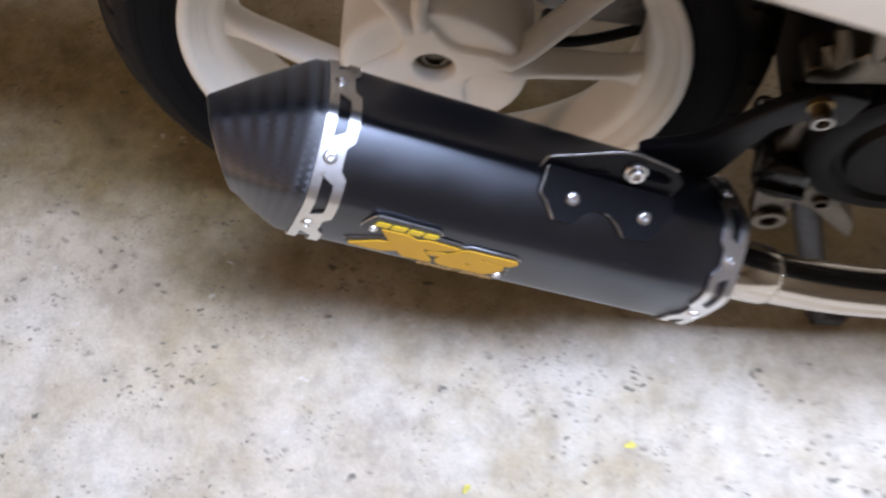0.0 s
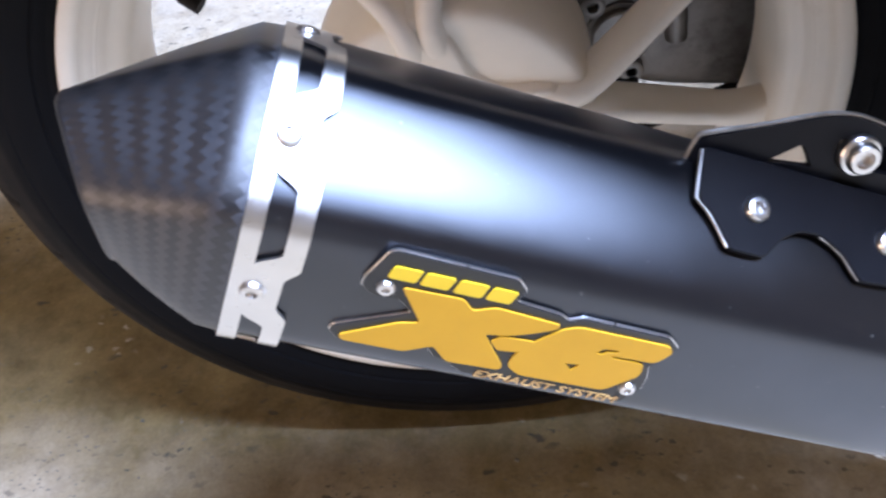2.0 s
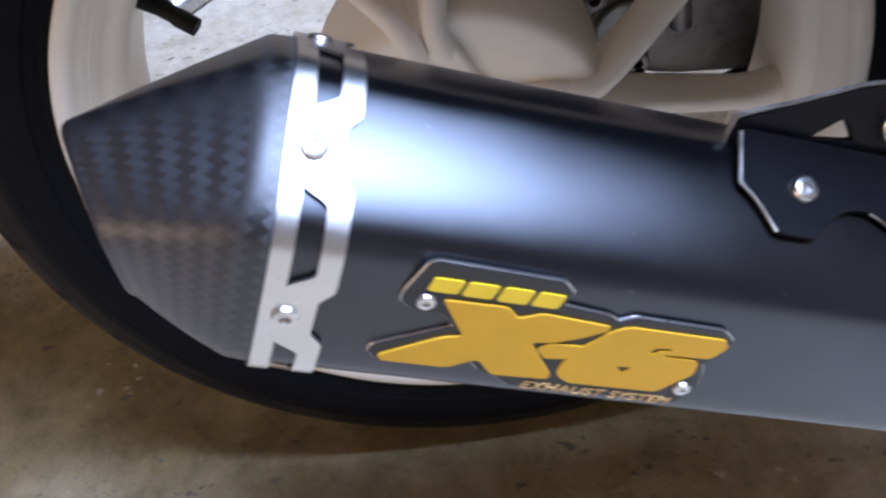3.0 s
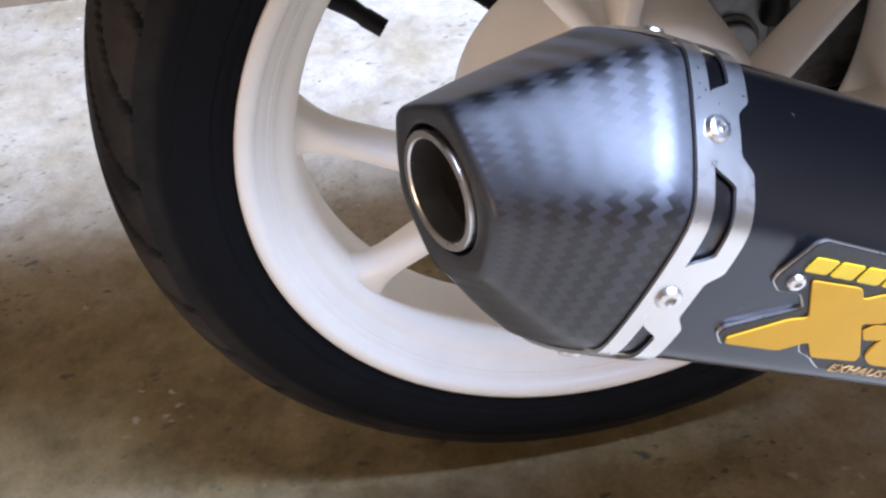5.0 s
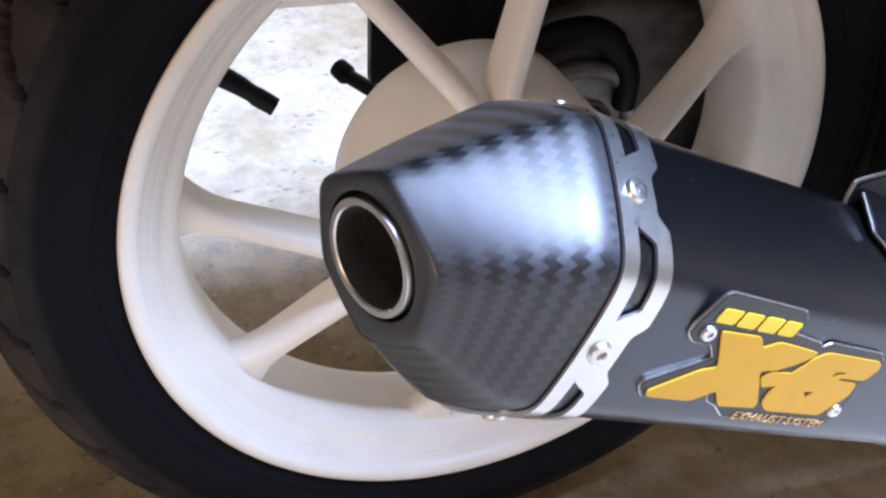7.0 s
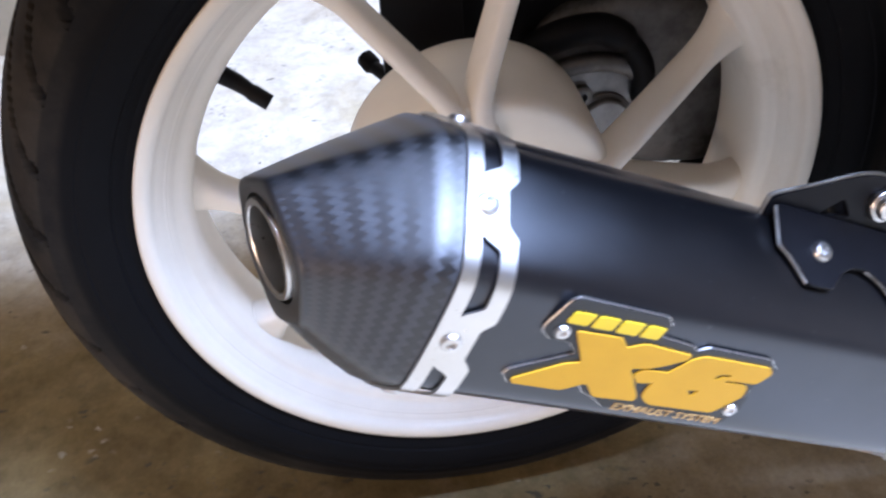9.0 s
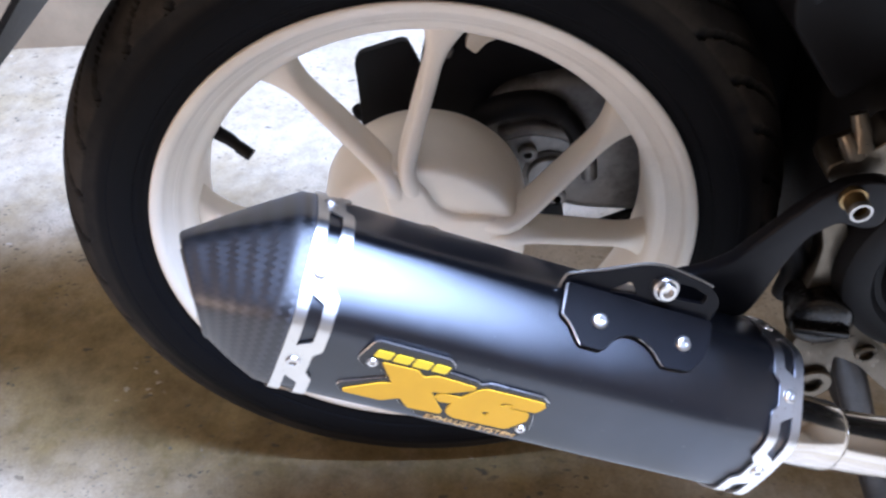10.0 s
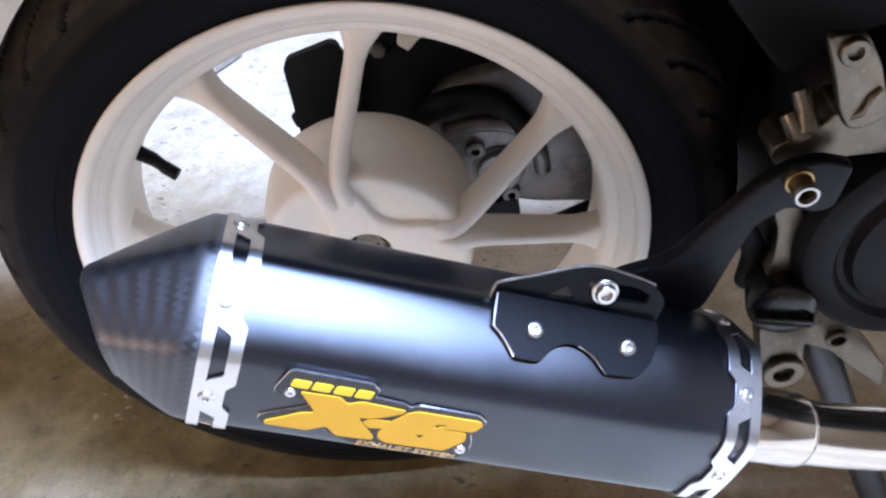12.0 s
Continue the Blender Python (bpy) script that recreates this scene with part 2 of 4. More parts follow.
CAST = surface("cast_aluminium", (0.135, 0.115, 0.088), 0.36, metal=0.95, vary=0.22, scale=26, bump=0.12, grain=300, dirt=((0.06, 0.048, 0.034), 0.50, 0.7), rough_vary=0.10)
GREY_CAST = surface("dull_cast_case", (0.20, 0.193, 0.188), 0.48, metal=0.7, vary=0.30, scale=26, bump=0.25, grain=260, dirt=((0.022, 0.019, 0.017), 0.46, 0.8), rough_vary=0.10)
DARK_STEEL = surface("dark_grimy_steel", (0.060, 0.060, 0.064), 0.45, metal=0.6, vary=0.3, scale=30, bump=0.15, grain=300)
BARE_STEEL = surface("bare_scuffed_steel", (0.46, 0.45, 0.43), 0.42, metal=1.0, vary=0.25, scale=120, rough_vary=0.1)
GLOSS_BLACK = surface("glossy_black_plastic", (0.007, 0.007, 0.008), 0.26, vary=0.2, scale=30, spec=0.45, rough_vary=0.02)
BLACK_PLASTIC = surface("black_plastic", (0.005, 0.005, 0.006), 0.5, vary=0.3, scale=30, bump=0.15, grain=900, spec=0.16)
GREY_PLASTIC = surface("dark_grey_plastic", (0.007, 0.007, 0.008), 0.55, vary=0.2, scale=25, bump=0.15, grain=900, spec=0.18)
BLACK_PAINT = surface("black_painted_steel", (0.007, 0.007, 0.009), 0.40, vary=0.2, scale=40, bump=0.015, grain=600, spec=0.14)
CHROME = surface("polished_pipe", (0.57, 0.52, 0.46), 0.12, metal=1.0, vary=0.06, scale=20, bump=0.01, grain=800, dirt=((0.33, 0.22, 0.13), 0.56, 0.35))
BRASS = surface("yellow_zinc", (0.26, 0.18, 0.08), 0.35, metal=0.9, vary=0.15, scale=80)
YELLOW = surface("badge_yellow_enamel", (0.58, 0.32, 0.016), 0.45, vary=0.04, scale=60, bump=0.02, grain=1500, spec=0.25)
BRIGHT_YELLOW = surface("badge_bright_yellow", (0.76, 0.53, 0.01), 0.40, vary=0.04, scale=60)
GOLD_PRINT = surface("badge_gold_print", (0.55, 0.34, 0.12), 0.45, vary=0.05, scale=90)
BADGE_BLACK = surface("badge_black_enamel", (0.012, 0.012, 0.013), 0.38, vary=0.1, scale=60)
DARK_BORE = surface("dark_bore", (0.045, 0.040, 0.034), 0.7, metal=0.3, vary=0.3, scale=70, bump=0.2)
RUBBER = rubber_material()
CARBON = carbon_twill()
LEAF = surface("dry_yellow_leaf", (0.50, 0.42, 0.07), 0.7, vary=0.25, scale=150)
CHIP = surface("stone_chip", (0.16, 0.145, 0.12), 0.8, vary=0.4, scale=90, bump=0.3)

# ---------------------------------------------------------------- mesh tools


def part(name, bm, material, parent=None, label="", m=None, smooth=True, angle=38):
    """Links a bmesh as ONE mesh object, under a thing or a part."""
    if m is not None:
        bmesh.ops.transform(bm, matrix=m, verts=bm.verts)
    bmesh.ops.recalc_face_normals(bm, faces=bm.faces)
    if smooth:
        lim = radians(angle)
        for f in bm.faces:
            f.smooth = True
        for e in bm.edges:
            if len(e.link_faces) == 2 and e.calc_face_angle(0) > lim:
                e.smooth = False
    me = bpy.data.meshes.new(name)
    bm.to_mesh(me)
    bm.free()
    me.materials.append(material)
    ob = new(name, me)
    if parent is not None:
        ob.parent = parent
    if label:
        tagged(ob, label)
    return ob


def share(ob, name, m, parent):
    """Another object on the same mesh, moved by m."""
    o = new(name, ob.data)
    o.parent = parent
    o.matrix_basis = m
    return o


def lathe(profile, n, centre, closed=False, axis="y"):
    """A body turned about the axis through centre: profile rows are (radius, place along the axis)."""
    bm = bmesh.new()
    rings = []
    for r, a in profile:
        ring = []
        for i in range(n):
            t = 2 * math.pi * i / n
            ring.append(bm.verts.new((centre[0] + r * math.cos(t), centre[1] + a, centre[2] + r * math.sin(t))))
        rings.append(ring)
    pairs = list(zip(rings, rings[1:]))
    if closed:
        pairs.append((rings[-1], rings[0]))
    for a, b in pairs:
        for i in range(n):
            bm.faces.new((a[i], a[(i + 1) % n], b[(i + 1) % n], b[i]))
    if not closed:
        for ring in (rings[0], rings[-1]):
            bm.faces.new(ring)
    return bm


def bevel_all(bm, offset, segments=2, angle=30):
    es = [e for e in bm.edges if len(e.link_faces) == 2 and e.calc_face_angle(0) > radians(angle)]
    bmesh.ops.bevel(bm, geom=es, offset=offset, segments=segments, profile=0.5, affect="EDGES", clamp_overlap=True)
    return bm


def slab(points, depth, bevel=0.0, segments=2):
    """A plate cut along points (x, z), from y = 0 to y = depth."""
    bm = bmesh.new()
    a = [bm.verts.new((x, 0, z)) for x, z in points]
    b = [bm.verts.new((x, depth, z)) for x, z in points]
    bm.faces.new(a)
    bm.faces.new(b[::-1])
    n = len(a)
    for i in range(n):
        bm.faces.new((a[i], b[i], b[(i + 1) % n], a[(i + 1) % n]))
    bmesh.ops.recalc_face_normals(bm, faces=bm.faces)
    if bevel:
        bevel_all(bm, bevel, segments)
    return bm


def block(x0, x1, y0, y1, z0, z1, bevel=0.004, segments=3):
    bm = slab([(x0, z0), (x1, z0), (x1, z1), (x0, z1)], y1 - y0)
    bmesh.ops.translate(bm, vec=(0, y0, 0), verts=bm.verts)
    return bevel_all(bm, bevel, segments)


def tube(path, radius, n=16, caps=True, wall=0.0):
    """A round bar or pipe along a path; radius may be a list."""
    pts = [Vector(p) for p in path]
    rad = radius if isinstance(radius, (list, tuple)) else [radius] * len(pts)
    bm = bmesh.new()
    rings = []
    side = None
    for i, p in enumerate(pts):
        d = (pts[min(i + 1, len(pts) - 1)] - pts[max(i - 1, 0)]).normalized()
        if side is None:
            side = d.orthogonal().normalized()
        side = (side - d * side.dot(d)).normalized()
        up = d.cross(side)
        rings.append([bm.verts.new(p + rad[i] * (math.cos(2 * math.pi * k / n) * side + math.sin(2 * math.pi * k / n) * up)) for k in range(n)])
    for a, b in zip(rings, rings[1:]):
        for k in range(n):
            bm.faces.new((a[k], a[(k + 1) % n], b[(k + 1) % n], b[k]))
    if caps:
        bm.faces.new(rings[0])
        bm.faces.new(rings[-1])
    return bm


def smooth_path(pts, n=10):
    """A rounded way through the points."""
    p = [Vector(q) for q in pts]
    p = [2 * p[0] - p[1], *p, 2 * p[-1] - p[-2]]
    out = []
    for i in range(1, len(p) - 2):
        for k in range(n):
            t = k / n
            a, b, c, d = p[i - 1], p[i], p[i + 1], p[i + 2]
            out.append(0.5 * ((2 * b) + (c - a) * t + (2 * a - 5 * b + 4 * c - d) * t * t + (3 * b - a - 3 * c + d) * t ** 3))
    out.append(p[-2])
    return out


def join(bm, other):
    me = bpy.data.meshes.new("tmp")
    other.to_mesh(me)
    other.free()
    bm.from_mesh(me)
    bpy.data.meshes.remove(me)
    return bm


def round_poly(points, r, n=4):
    """Points with their corners rounded."""
    out = []
    k = len(points)
    for i in range(k):
        p, a, b = Vector(points[i]), Vector(points[i - 1]), Vector(points[(i + 1) % k])
        da, db = (a - p), (b - p)
        q = min(r, 0.45 * da.length, 0.45 * db.length)
        s, e = p + da.normalized() * q, p + db.normalized() * q
        for j in range(n + 1):
            t = j / n
            out.append(tuple((1 - t) ** 2 * s + 2 * t * (1 - t) * p + t * t * e))
    return out


# ---------------------------------------------------------------- the setting
AXLE_Z = 0.2643
MID = 0.033  # the plane of the spokes
TYRE_MID = 0.045  # the middle plane of rim and tyre


def flat_sheet(x0, x1, y0, y1, z, nx, ny, wave=0.0):
    bm = bmesh.new()
    grid = [[bm.verts.new((x0 + (x1 - x0) * i / nx, y0 + (y1 - y0) * j / ny, z)) for j in range(ny + 1)] for i in range(nx + 1)]
    for i in range(nx):
        for j in range(ny):
            bm.faces.new((grid[i][j], grid[i + 1][j], grid[i + 1][j + 1], grid[i][j + 1]))
    return bm


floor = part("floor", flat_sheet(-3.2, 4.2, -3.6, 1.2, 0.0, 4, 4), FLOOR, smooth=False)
tagged(floor, "grey worn concrete floor, dark aggregate chips, brown stains, painted-in shade", "floor", kind="structure")
wall = part("wall_north", block(-3.2, 4.2, 0.97, 1.17, -0.1, 3.0, 0.002, 1), WALL, smooth=False)
tagged(wall, "stained grey-brown rendered wall behind the scooter", "wall", kind="structure")
plinth = part("trim", block(-3.0, -0.36, 0.83, 0.965, -0.05, 0.34, 0.012, 3), WALL)
tagged(plinth, "low stained concrete plinth along the wall", "plinth", kind="structure")
for nm, box in (("wall_south", (-3.2, 4.2, -3.8, -3.6, -0.1, 3.0)), ("wall_east", (4.2, 4.4, -3.6, 1.17, -0.1, 3.0))):
    tagged(part(nm, block(*box, 0.002, 1), WALL, smooth=False), "plain rendered wall closing the garage", "wall", kind="structure")
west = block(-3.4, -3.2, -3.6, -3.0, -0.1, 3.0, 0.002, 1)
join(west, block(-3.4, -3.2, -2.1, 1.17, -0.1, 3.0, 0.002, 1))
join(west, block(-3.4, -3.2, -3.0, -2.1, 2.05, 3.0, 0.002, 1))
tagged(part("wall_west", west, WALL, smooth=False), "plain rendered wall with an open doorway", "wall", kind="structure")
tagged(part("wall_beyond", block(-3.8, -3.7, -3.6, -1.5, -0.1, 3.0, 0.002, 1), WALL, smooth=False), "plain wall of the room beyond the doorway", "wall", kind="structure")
tagged(part("ceiling", block(-3.2, 4.2, -3.6, 1.17, 2.9, 3.0, 0.002, 1), CEILING, smooth=False), "plain warm white ceiling of the garage", "ceiling", kind="structure")

# ---------------------------------------------------------------- the scooter
scooter = new("motor_scooter")
tagged(scooter, "parked black motor scooter with a cream wheel and black muffler", "scooter")

# --- tyre with sidewall rings and cut tread
def tyre_mesh():
    bm = bmesh.new()
    dust = bm.verts.layers.float.new("dust")
    n = 720
    prof = [(0.1900, 0.0415), (0.1948, 0.0430), (0.1985, 0.0440), (0.2010, 0.0462), (0.2030, 0.0474), (0.2042, 0.0475), (0.2052, 0.0490), (0.2090, 0.0507), (0.2140, 0.0518), (0.2190, 0.0522), (0.2202, 0.0518), (0.2214, 0.0522),
            (0.2260, 0.0514), (0.2300, 0.0497)]
    crown = []
    for k in range(1, 56):
        a = k / 56
        y = 0.0490 * math.cos(math.pi * a)
        crown.append((0.2320 + 0.0285 * math.sin(math.pi * a), y))
    full = prof + crown + [(r, -y) for r, y in reversed(prof)]
    rings = []
    for j, (r, y) in enumerate(full):
        ring = []
        for i in range(n):
            t = 2 * math.pi * i / n
            rr, worn = r, 0.0
            if len(prof) - 1 <= j < len(prof) + len(crown):
                s = y / 0.0490
                worn = 1.0 if abs(s) < 0.985 else 0.5
                ph = (t * 36 / (2 * math.pi) - 1.9 * abs(s) ** 1.4 + (0.5 if s > 0 else 0)) % 1.0
                if 0.22 < abs(s) < 0.985 and ph < 0.15:
                    rr -= 0.0038
                    worn = 0.0
                elif abs(s) < 0.05:
                    rr -= 0.003
            v = bm.verts.new((rr * math.cos(t), TYRE_MID - y, AXLE_Z + rr * math.sin(t)))
            v[dust] = worn
            ring.append(v)
        rings.append(ring)
    for a, b in zip(rings, rings[1:]):
        for i in range(n):
            bm.faces.new((a[i], a[(i + 1) % n], b[(i + 1) % n], b[i]))
    return bm


part("tyre", tyre_mesh(), RUBBER, scooter, "black rubber tyre with curved tread grooves", angle=24)

# --- wheel: rim, hub, eight spokes in four pairs
C = (0, MID, AXLE_Z)
rim_profile = [
    (0.1900, -0.0290), (0.1932, -0.0300), (0.1945, -0.0315), (0.1942, -0.0332), (0.1925, -0.0337), (0.1895, -0.0335), (0.1868, -0.0325),
    (0.1852, -0.0300), (0.1842, -0.0268), (0.1822, -0.0255), (0.1790, -0.0245), (0.1765, -0.0225), (0.1752, -0.0195), (0.1738, -0.0182), (0.1712, -0.0174),
    (0.1685, -0.0160), (0.1662, -0.0130), (0.1648, -0.0080), (0.1642, 0.0), (0.1648, 0.0080), (0.1662, 0.0130), (0.1700, 0.0170),
    (0.1765, 0.0225), (0.1842, 0.0268), (0.1868, 0.0325), (0.1925, 0.0337), (0.1945, 0.0320), (0.1900, 0.0290), (0.1780, 0.0240), (0.1720, 0.0), (0.1780, -0.0240)]
rim_profile = [(r, y + (0.024 if y >= 0 else 0)) for r, y in rim_profile]
rim = part("wheel", lathe(rim_profile, 160, C, closed=True), CREAM, scooter, "cream painted cast wheel rim with a stepped lip", angle=75)

V0 = 12.0  # the middle of the first pair of spokes, degrees round the axle


def spoke_mesh():
    """One spoke of a pair, along +x from hub to rim: side by side with its twin at the hub, then leaning away from it."""
    bm = bmesh.new()
    steps, n = 34, 20
    line = []
    for k in range(steps + 1):
        x = 0.036 + 0.1235 * k / steps
        lean = 0.005 * math.log(1 + math.exp((x - 0.0705) / 0.005))
        line.append(Vector((x, 0, 0.0060 + 0.593 * lean)))
    rows = []
    for k, c in enumerate(line):
        t = k / steps
        d = (line[min(k + 1, steps)] - line[max(k - 1, 0)]).normalized()
        s = Vector((-d.z, 0, d.x))
        w = 0.0070 - 0.0008 * t + 0.0016 * max(0, 1 - t / 0.25) + 0.0135 * max(0, (t - 0.78) / 0.22) ** 2
        sink = min(1.0, max(0.0, (0.066 - c.x) / 0.030))
        front = -0.0370 + 0.0280 * max(0.0, (c.x - 0.062) / 0.0975) + 0.0110 * sink * sink * (3 - 2 * sink)
        back = front + 0.030 - 0.008 * t
        ring = []
        for q in range(n):
            a = 2 * math.pi * q / n
            u = math.copysign(abs(math.cos(a)) ** 0.62, math.cos(a))
            v = math.copysign(abs(math.sin(a)) ** 0.72, math.sin(a))
            lean_in = 1.0 + 0.10 * v  # cast draft: narrower to the front
            ring.append(c + s * (w * u * lean_in) + Vector((0, (front + back) / 2 + v * (back - front) / 2, 0)))
        rows.append(ring)
    vs = [[bm.verts.new(p) for p in row] for row in rows]
    for a, b in zip(vs, vs[1:]):
        for i in range(n):
            bm.faces.new((a[i], a[(i + 1) % n], b[(i + 1) % n], b[i]))
    bm.faces.new(vs[0])
    bm.faces.new(vs[-1])
    return bm


up = spoke_mesh()
dn = spoke_mesh()
bmesh.ops.scale(dn, vec=(1, 1, -1), verts=dn.verts)
spoke_up = part("spoke", up, CREAM, rim, angle=70)
spoke_dn = part("spoke", dn, CREAM, rim, angle=70)
for k in range(4):
    turn = Matrix.Translation(C) @ Matrix.Rotation(-radians(V0 + 90 * k), 4, "Y")
    for ob in (spoke_up, spoke_dn):
        if k == 0:
            ob.matrix_basis = turn
        else:
            share(ob, "spoke", turn, rim)


def hub_plate():
    """The raised star of the hub: an arm under each pair of spokes, a round valley between the arms, a deep bore."""
    bm = bmesh.new()
    n = 240
    levels = ((0.0165, 0, -0.0100), (0.0165, 0, -0.0218), (0.0173, 0, -0.0232), (0.0190, 0, -0.0240), (0.0230, 0, -0.0242), (0, -0.0070, -0.0242), (0, -0.0045, -0.0240), (0, -0.0022, -0.0231), (0, -0.0004, -0.0214), (0, 0.0010, -0.0190), (0, 0.0030, -0.0150))
    rings = []
    for r, grow_by, y in levels:
        ring = []
        for i in range(n):
            t = 2 * math.pi * i / n
            off = (t - radians(V0) + math.pi / 4) % (math.pi / 2) - math.pi / 4
            arm = min(0.110, 0.0150 / max(0.05, abs(math.sin(off))))
            edge = (0.0315 ** 6 + arm ** 6) ** (1 / 6)
            edge = (edge ** -8 + 0.060 ** -8) ** (-1 / 8)
            rr = r if r else edge + grow_by
            h = min(1.0, max(0.0, (rr - 0.026) / 0.036))
            ring.append(bm.verts.new((C[0] + rr * math.cos(t), C[1] + y - 0.0072 * h * h * (3 - 2 * h), C[2] + rr * math.sin(t))))
        rings.append(ring)
    for a, b in zip(rings, rings[1:]):
        for i in range(n):
            bm.faces.new((a[i], a[(i + 1) % n], b[(i + 1) % n], b[i]))
    bm.faces.new(rings[0])
    return bm


part("hub", hub_plate(), CREAM, rim, angle=50)
drum = [(0.020, 0.044), (0.0690, 0.043), (0.0745, 0.040), (0.0765, 0.036), (0.0762, 0.022), (0.0752, 0.000), (0.0742, -0.0180), (0.0734, -0.0232), (0.0722, -0.0266), (0.0702, -0.0285), (0.0675, -0.0290), (0.0640, -0.0284), (0.0560, -0.0258), (0.0460, -0.0222), (0.0360, -0.0200), (0.0170, -0.0195), (0.0170, -0.0100)]
part("brake_drum", lathe([(r, y) for r, y in drum], 96, C), CREAM, rim, "cream brake drum behind the spokes", angle=50)
nut = lathe([(0.0120, -0.0090), (0.0125, -0.0125), (0.0114, -0.0146), (0.0080, -0.0149), (0.0073, -0.0105), (0.0040, -0.0100)], 6, C)
part("axle_nut", nut, CAST, rim, "dull steel axle nut in the bore")
part("washer", lathe([(0.0080, -0.0092), (0.0152, -0.0098), (0.0158, -0.0112), (0.0080, -0.0116)], 40, C), CAST, rim)
va = radians(V0 + 135)
vd = Vector((math.cos(va), 0, math.sin(va)))
vb = Vector(C) + vd * 0.166
part("valve_stem", tube([vb, vb - vd * 0.012 + Vector((0, -0.002, 0)), vb - vd * 0.018 + Vector((0, -0.005, 0)), vb - vd * 0.020 + Vector((0, -0.006, 0)), vb - vd * 0.029 + Vector((0, -0.009, 0))], [0.0052, 0.0046, 0.0040, 0.0046, 0.0044], 14), BLACK_PLASTIC, rim, "black rubber valve stem with a cap")

# --- muffler: a hexagonal can along its own axes, x towards the front of the scooter
MUF = Matrix.Translation((-0.0577, -0.1230, 0.3506)) @ Matrix.Rotation(radians(24), 4, "Y")


# the can's section, (y, z): top, front upper, front lower, bottom, back lower and back upper corner
SECTION = [Vector(v) for v in ((-0.0029, 0.0548), (-0.0475, 0.0272), (-0.0473, -0.0278), (-0.0041, -0.0668), (0.0440, -0.0290), (0.0520, 0.0298))]
TIP_SECTION = [Vector(v) for v in ((-0.0023, 0.0306), (-0.0297, 0.0154), (-0.0263, -0.0126), (0.0004, -0.0337), (0.0236, -0.0188), (0.0273, 0.0090))]


def inset(poly, d):
    """The polygon with each side moved inwards by d."""
    out = []
    k = len(poly)
    for i in range(k):
        p, a, b = poly[i], poly[i - 1], poly[(i + 1) % k]
        u, v = (p - a).normalized(), (b - p).normalized()
        nu, nv = Vector((-u.y, u.x)), Vector((-v.y, v.x))
        out.append(p + (nu + nv) * (d / (1 + nu.dot(nv))))
    return out


def hexagon(d=0.0, m=20, poly=None, r=0.0140, p=20.0):
    """The section, drawn in by d: corners rounded by r, sides slightly swollen. Rows of (y, z, normal y, normal z), m for each corner and the side after it."""
    poly = poly or SECTION
    core = np.array([tuple(v) for v in inset(poly, r)])
    k = len(poly)
    # the directions that the corners point in
    face = []
    for i in range(k):
        e = poly[(i + 1) % k] - poly[i]
        face.append(math.atan2(-e.x, e.y))
    start = []
    for i in range(k):
        a, b = face[i - 1], face[i]
        start.append(a + ((b - a) % (2 * math.pi)) / 2)
    out = []
    for i in range(k):
        t = start[i] + ((start[(i + 1) % k] - start[i]) % (2 * math.pi)) * np.linspace(0, 1, 400)
        u = np.stack([np.cos(t), np.sin(t)], 1)
        reach = np.maximum(u @ core.T, 0.0)
        top = reach.max(axis=1, keepdims=True)
        w = (reach / top) ** p
        # the curve whose tangent stands h from the axis in the direction t
        mix = (reach / top) ** (p - 1)
        side = (mix @ core) / (w.sum(axis=1) ** (1 - 1 / p))[:, None]
        q = side + u * (r - d - 0.0005)
        way = np.concatenate([[0], np.cumsum(np.hypot(*np.diff(q, axis=0).T))])
        for g in np.linspace(0, way[-1], m, endpoint=False):
            out.append(tuple(float(np.interp(g, way, c)) for c in (q[:, 0], q[:, 1], u[:, 0], u[:, 1])))
    return out


def loft(rings, caps=True):
    bm = bmesh.new()
    vs = [[bm.verts.new(p) for p in ring] for ring in rings]
    for a, b in zip(vs, vs[1:]):
        n = len(a)
        for i in range(n):
            bm.faces.new((a[i], a[(i + 1) % n], b[(i + 1) % n], b[i]))
    if caps:
        bm.faces.new(vs[0])
        bm.faces.new(vs[-1])
    return bm


AP, SIDE = 0.0477, 0.0487  # from the axis to the outer side and to the upper side
can = []
for s, d in ((-0.008, 0), (0.05, 0), (0.11, 0), (0.17, 0), (0.23, 0), (0.283, 0), (0.2885, 0.0025), (0.2915, 0.007), (0.297, 0.019), (0.300, 0.026)):
    can.append([(s, y, z) for y, z, _, _ in hexagon(d)])
muffler = part("muffler", loft(can), BLACK_METAL, scooter, "satin black hexagonal exhaust can tilted up to the rear", m=MUF, angle=60)

END_C = Vector((-0.0592, -0.0056, -0.0087))
END_N = Vector((-0.879, -0.352, -0.321)).normalized()


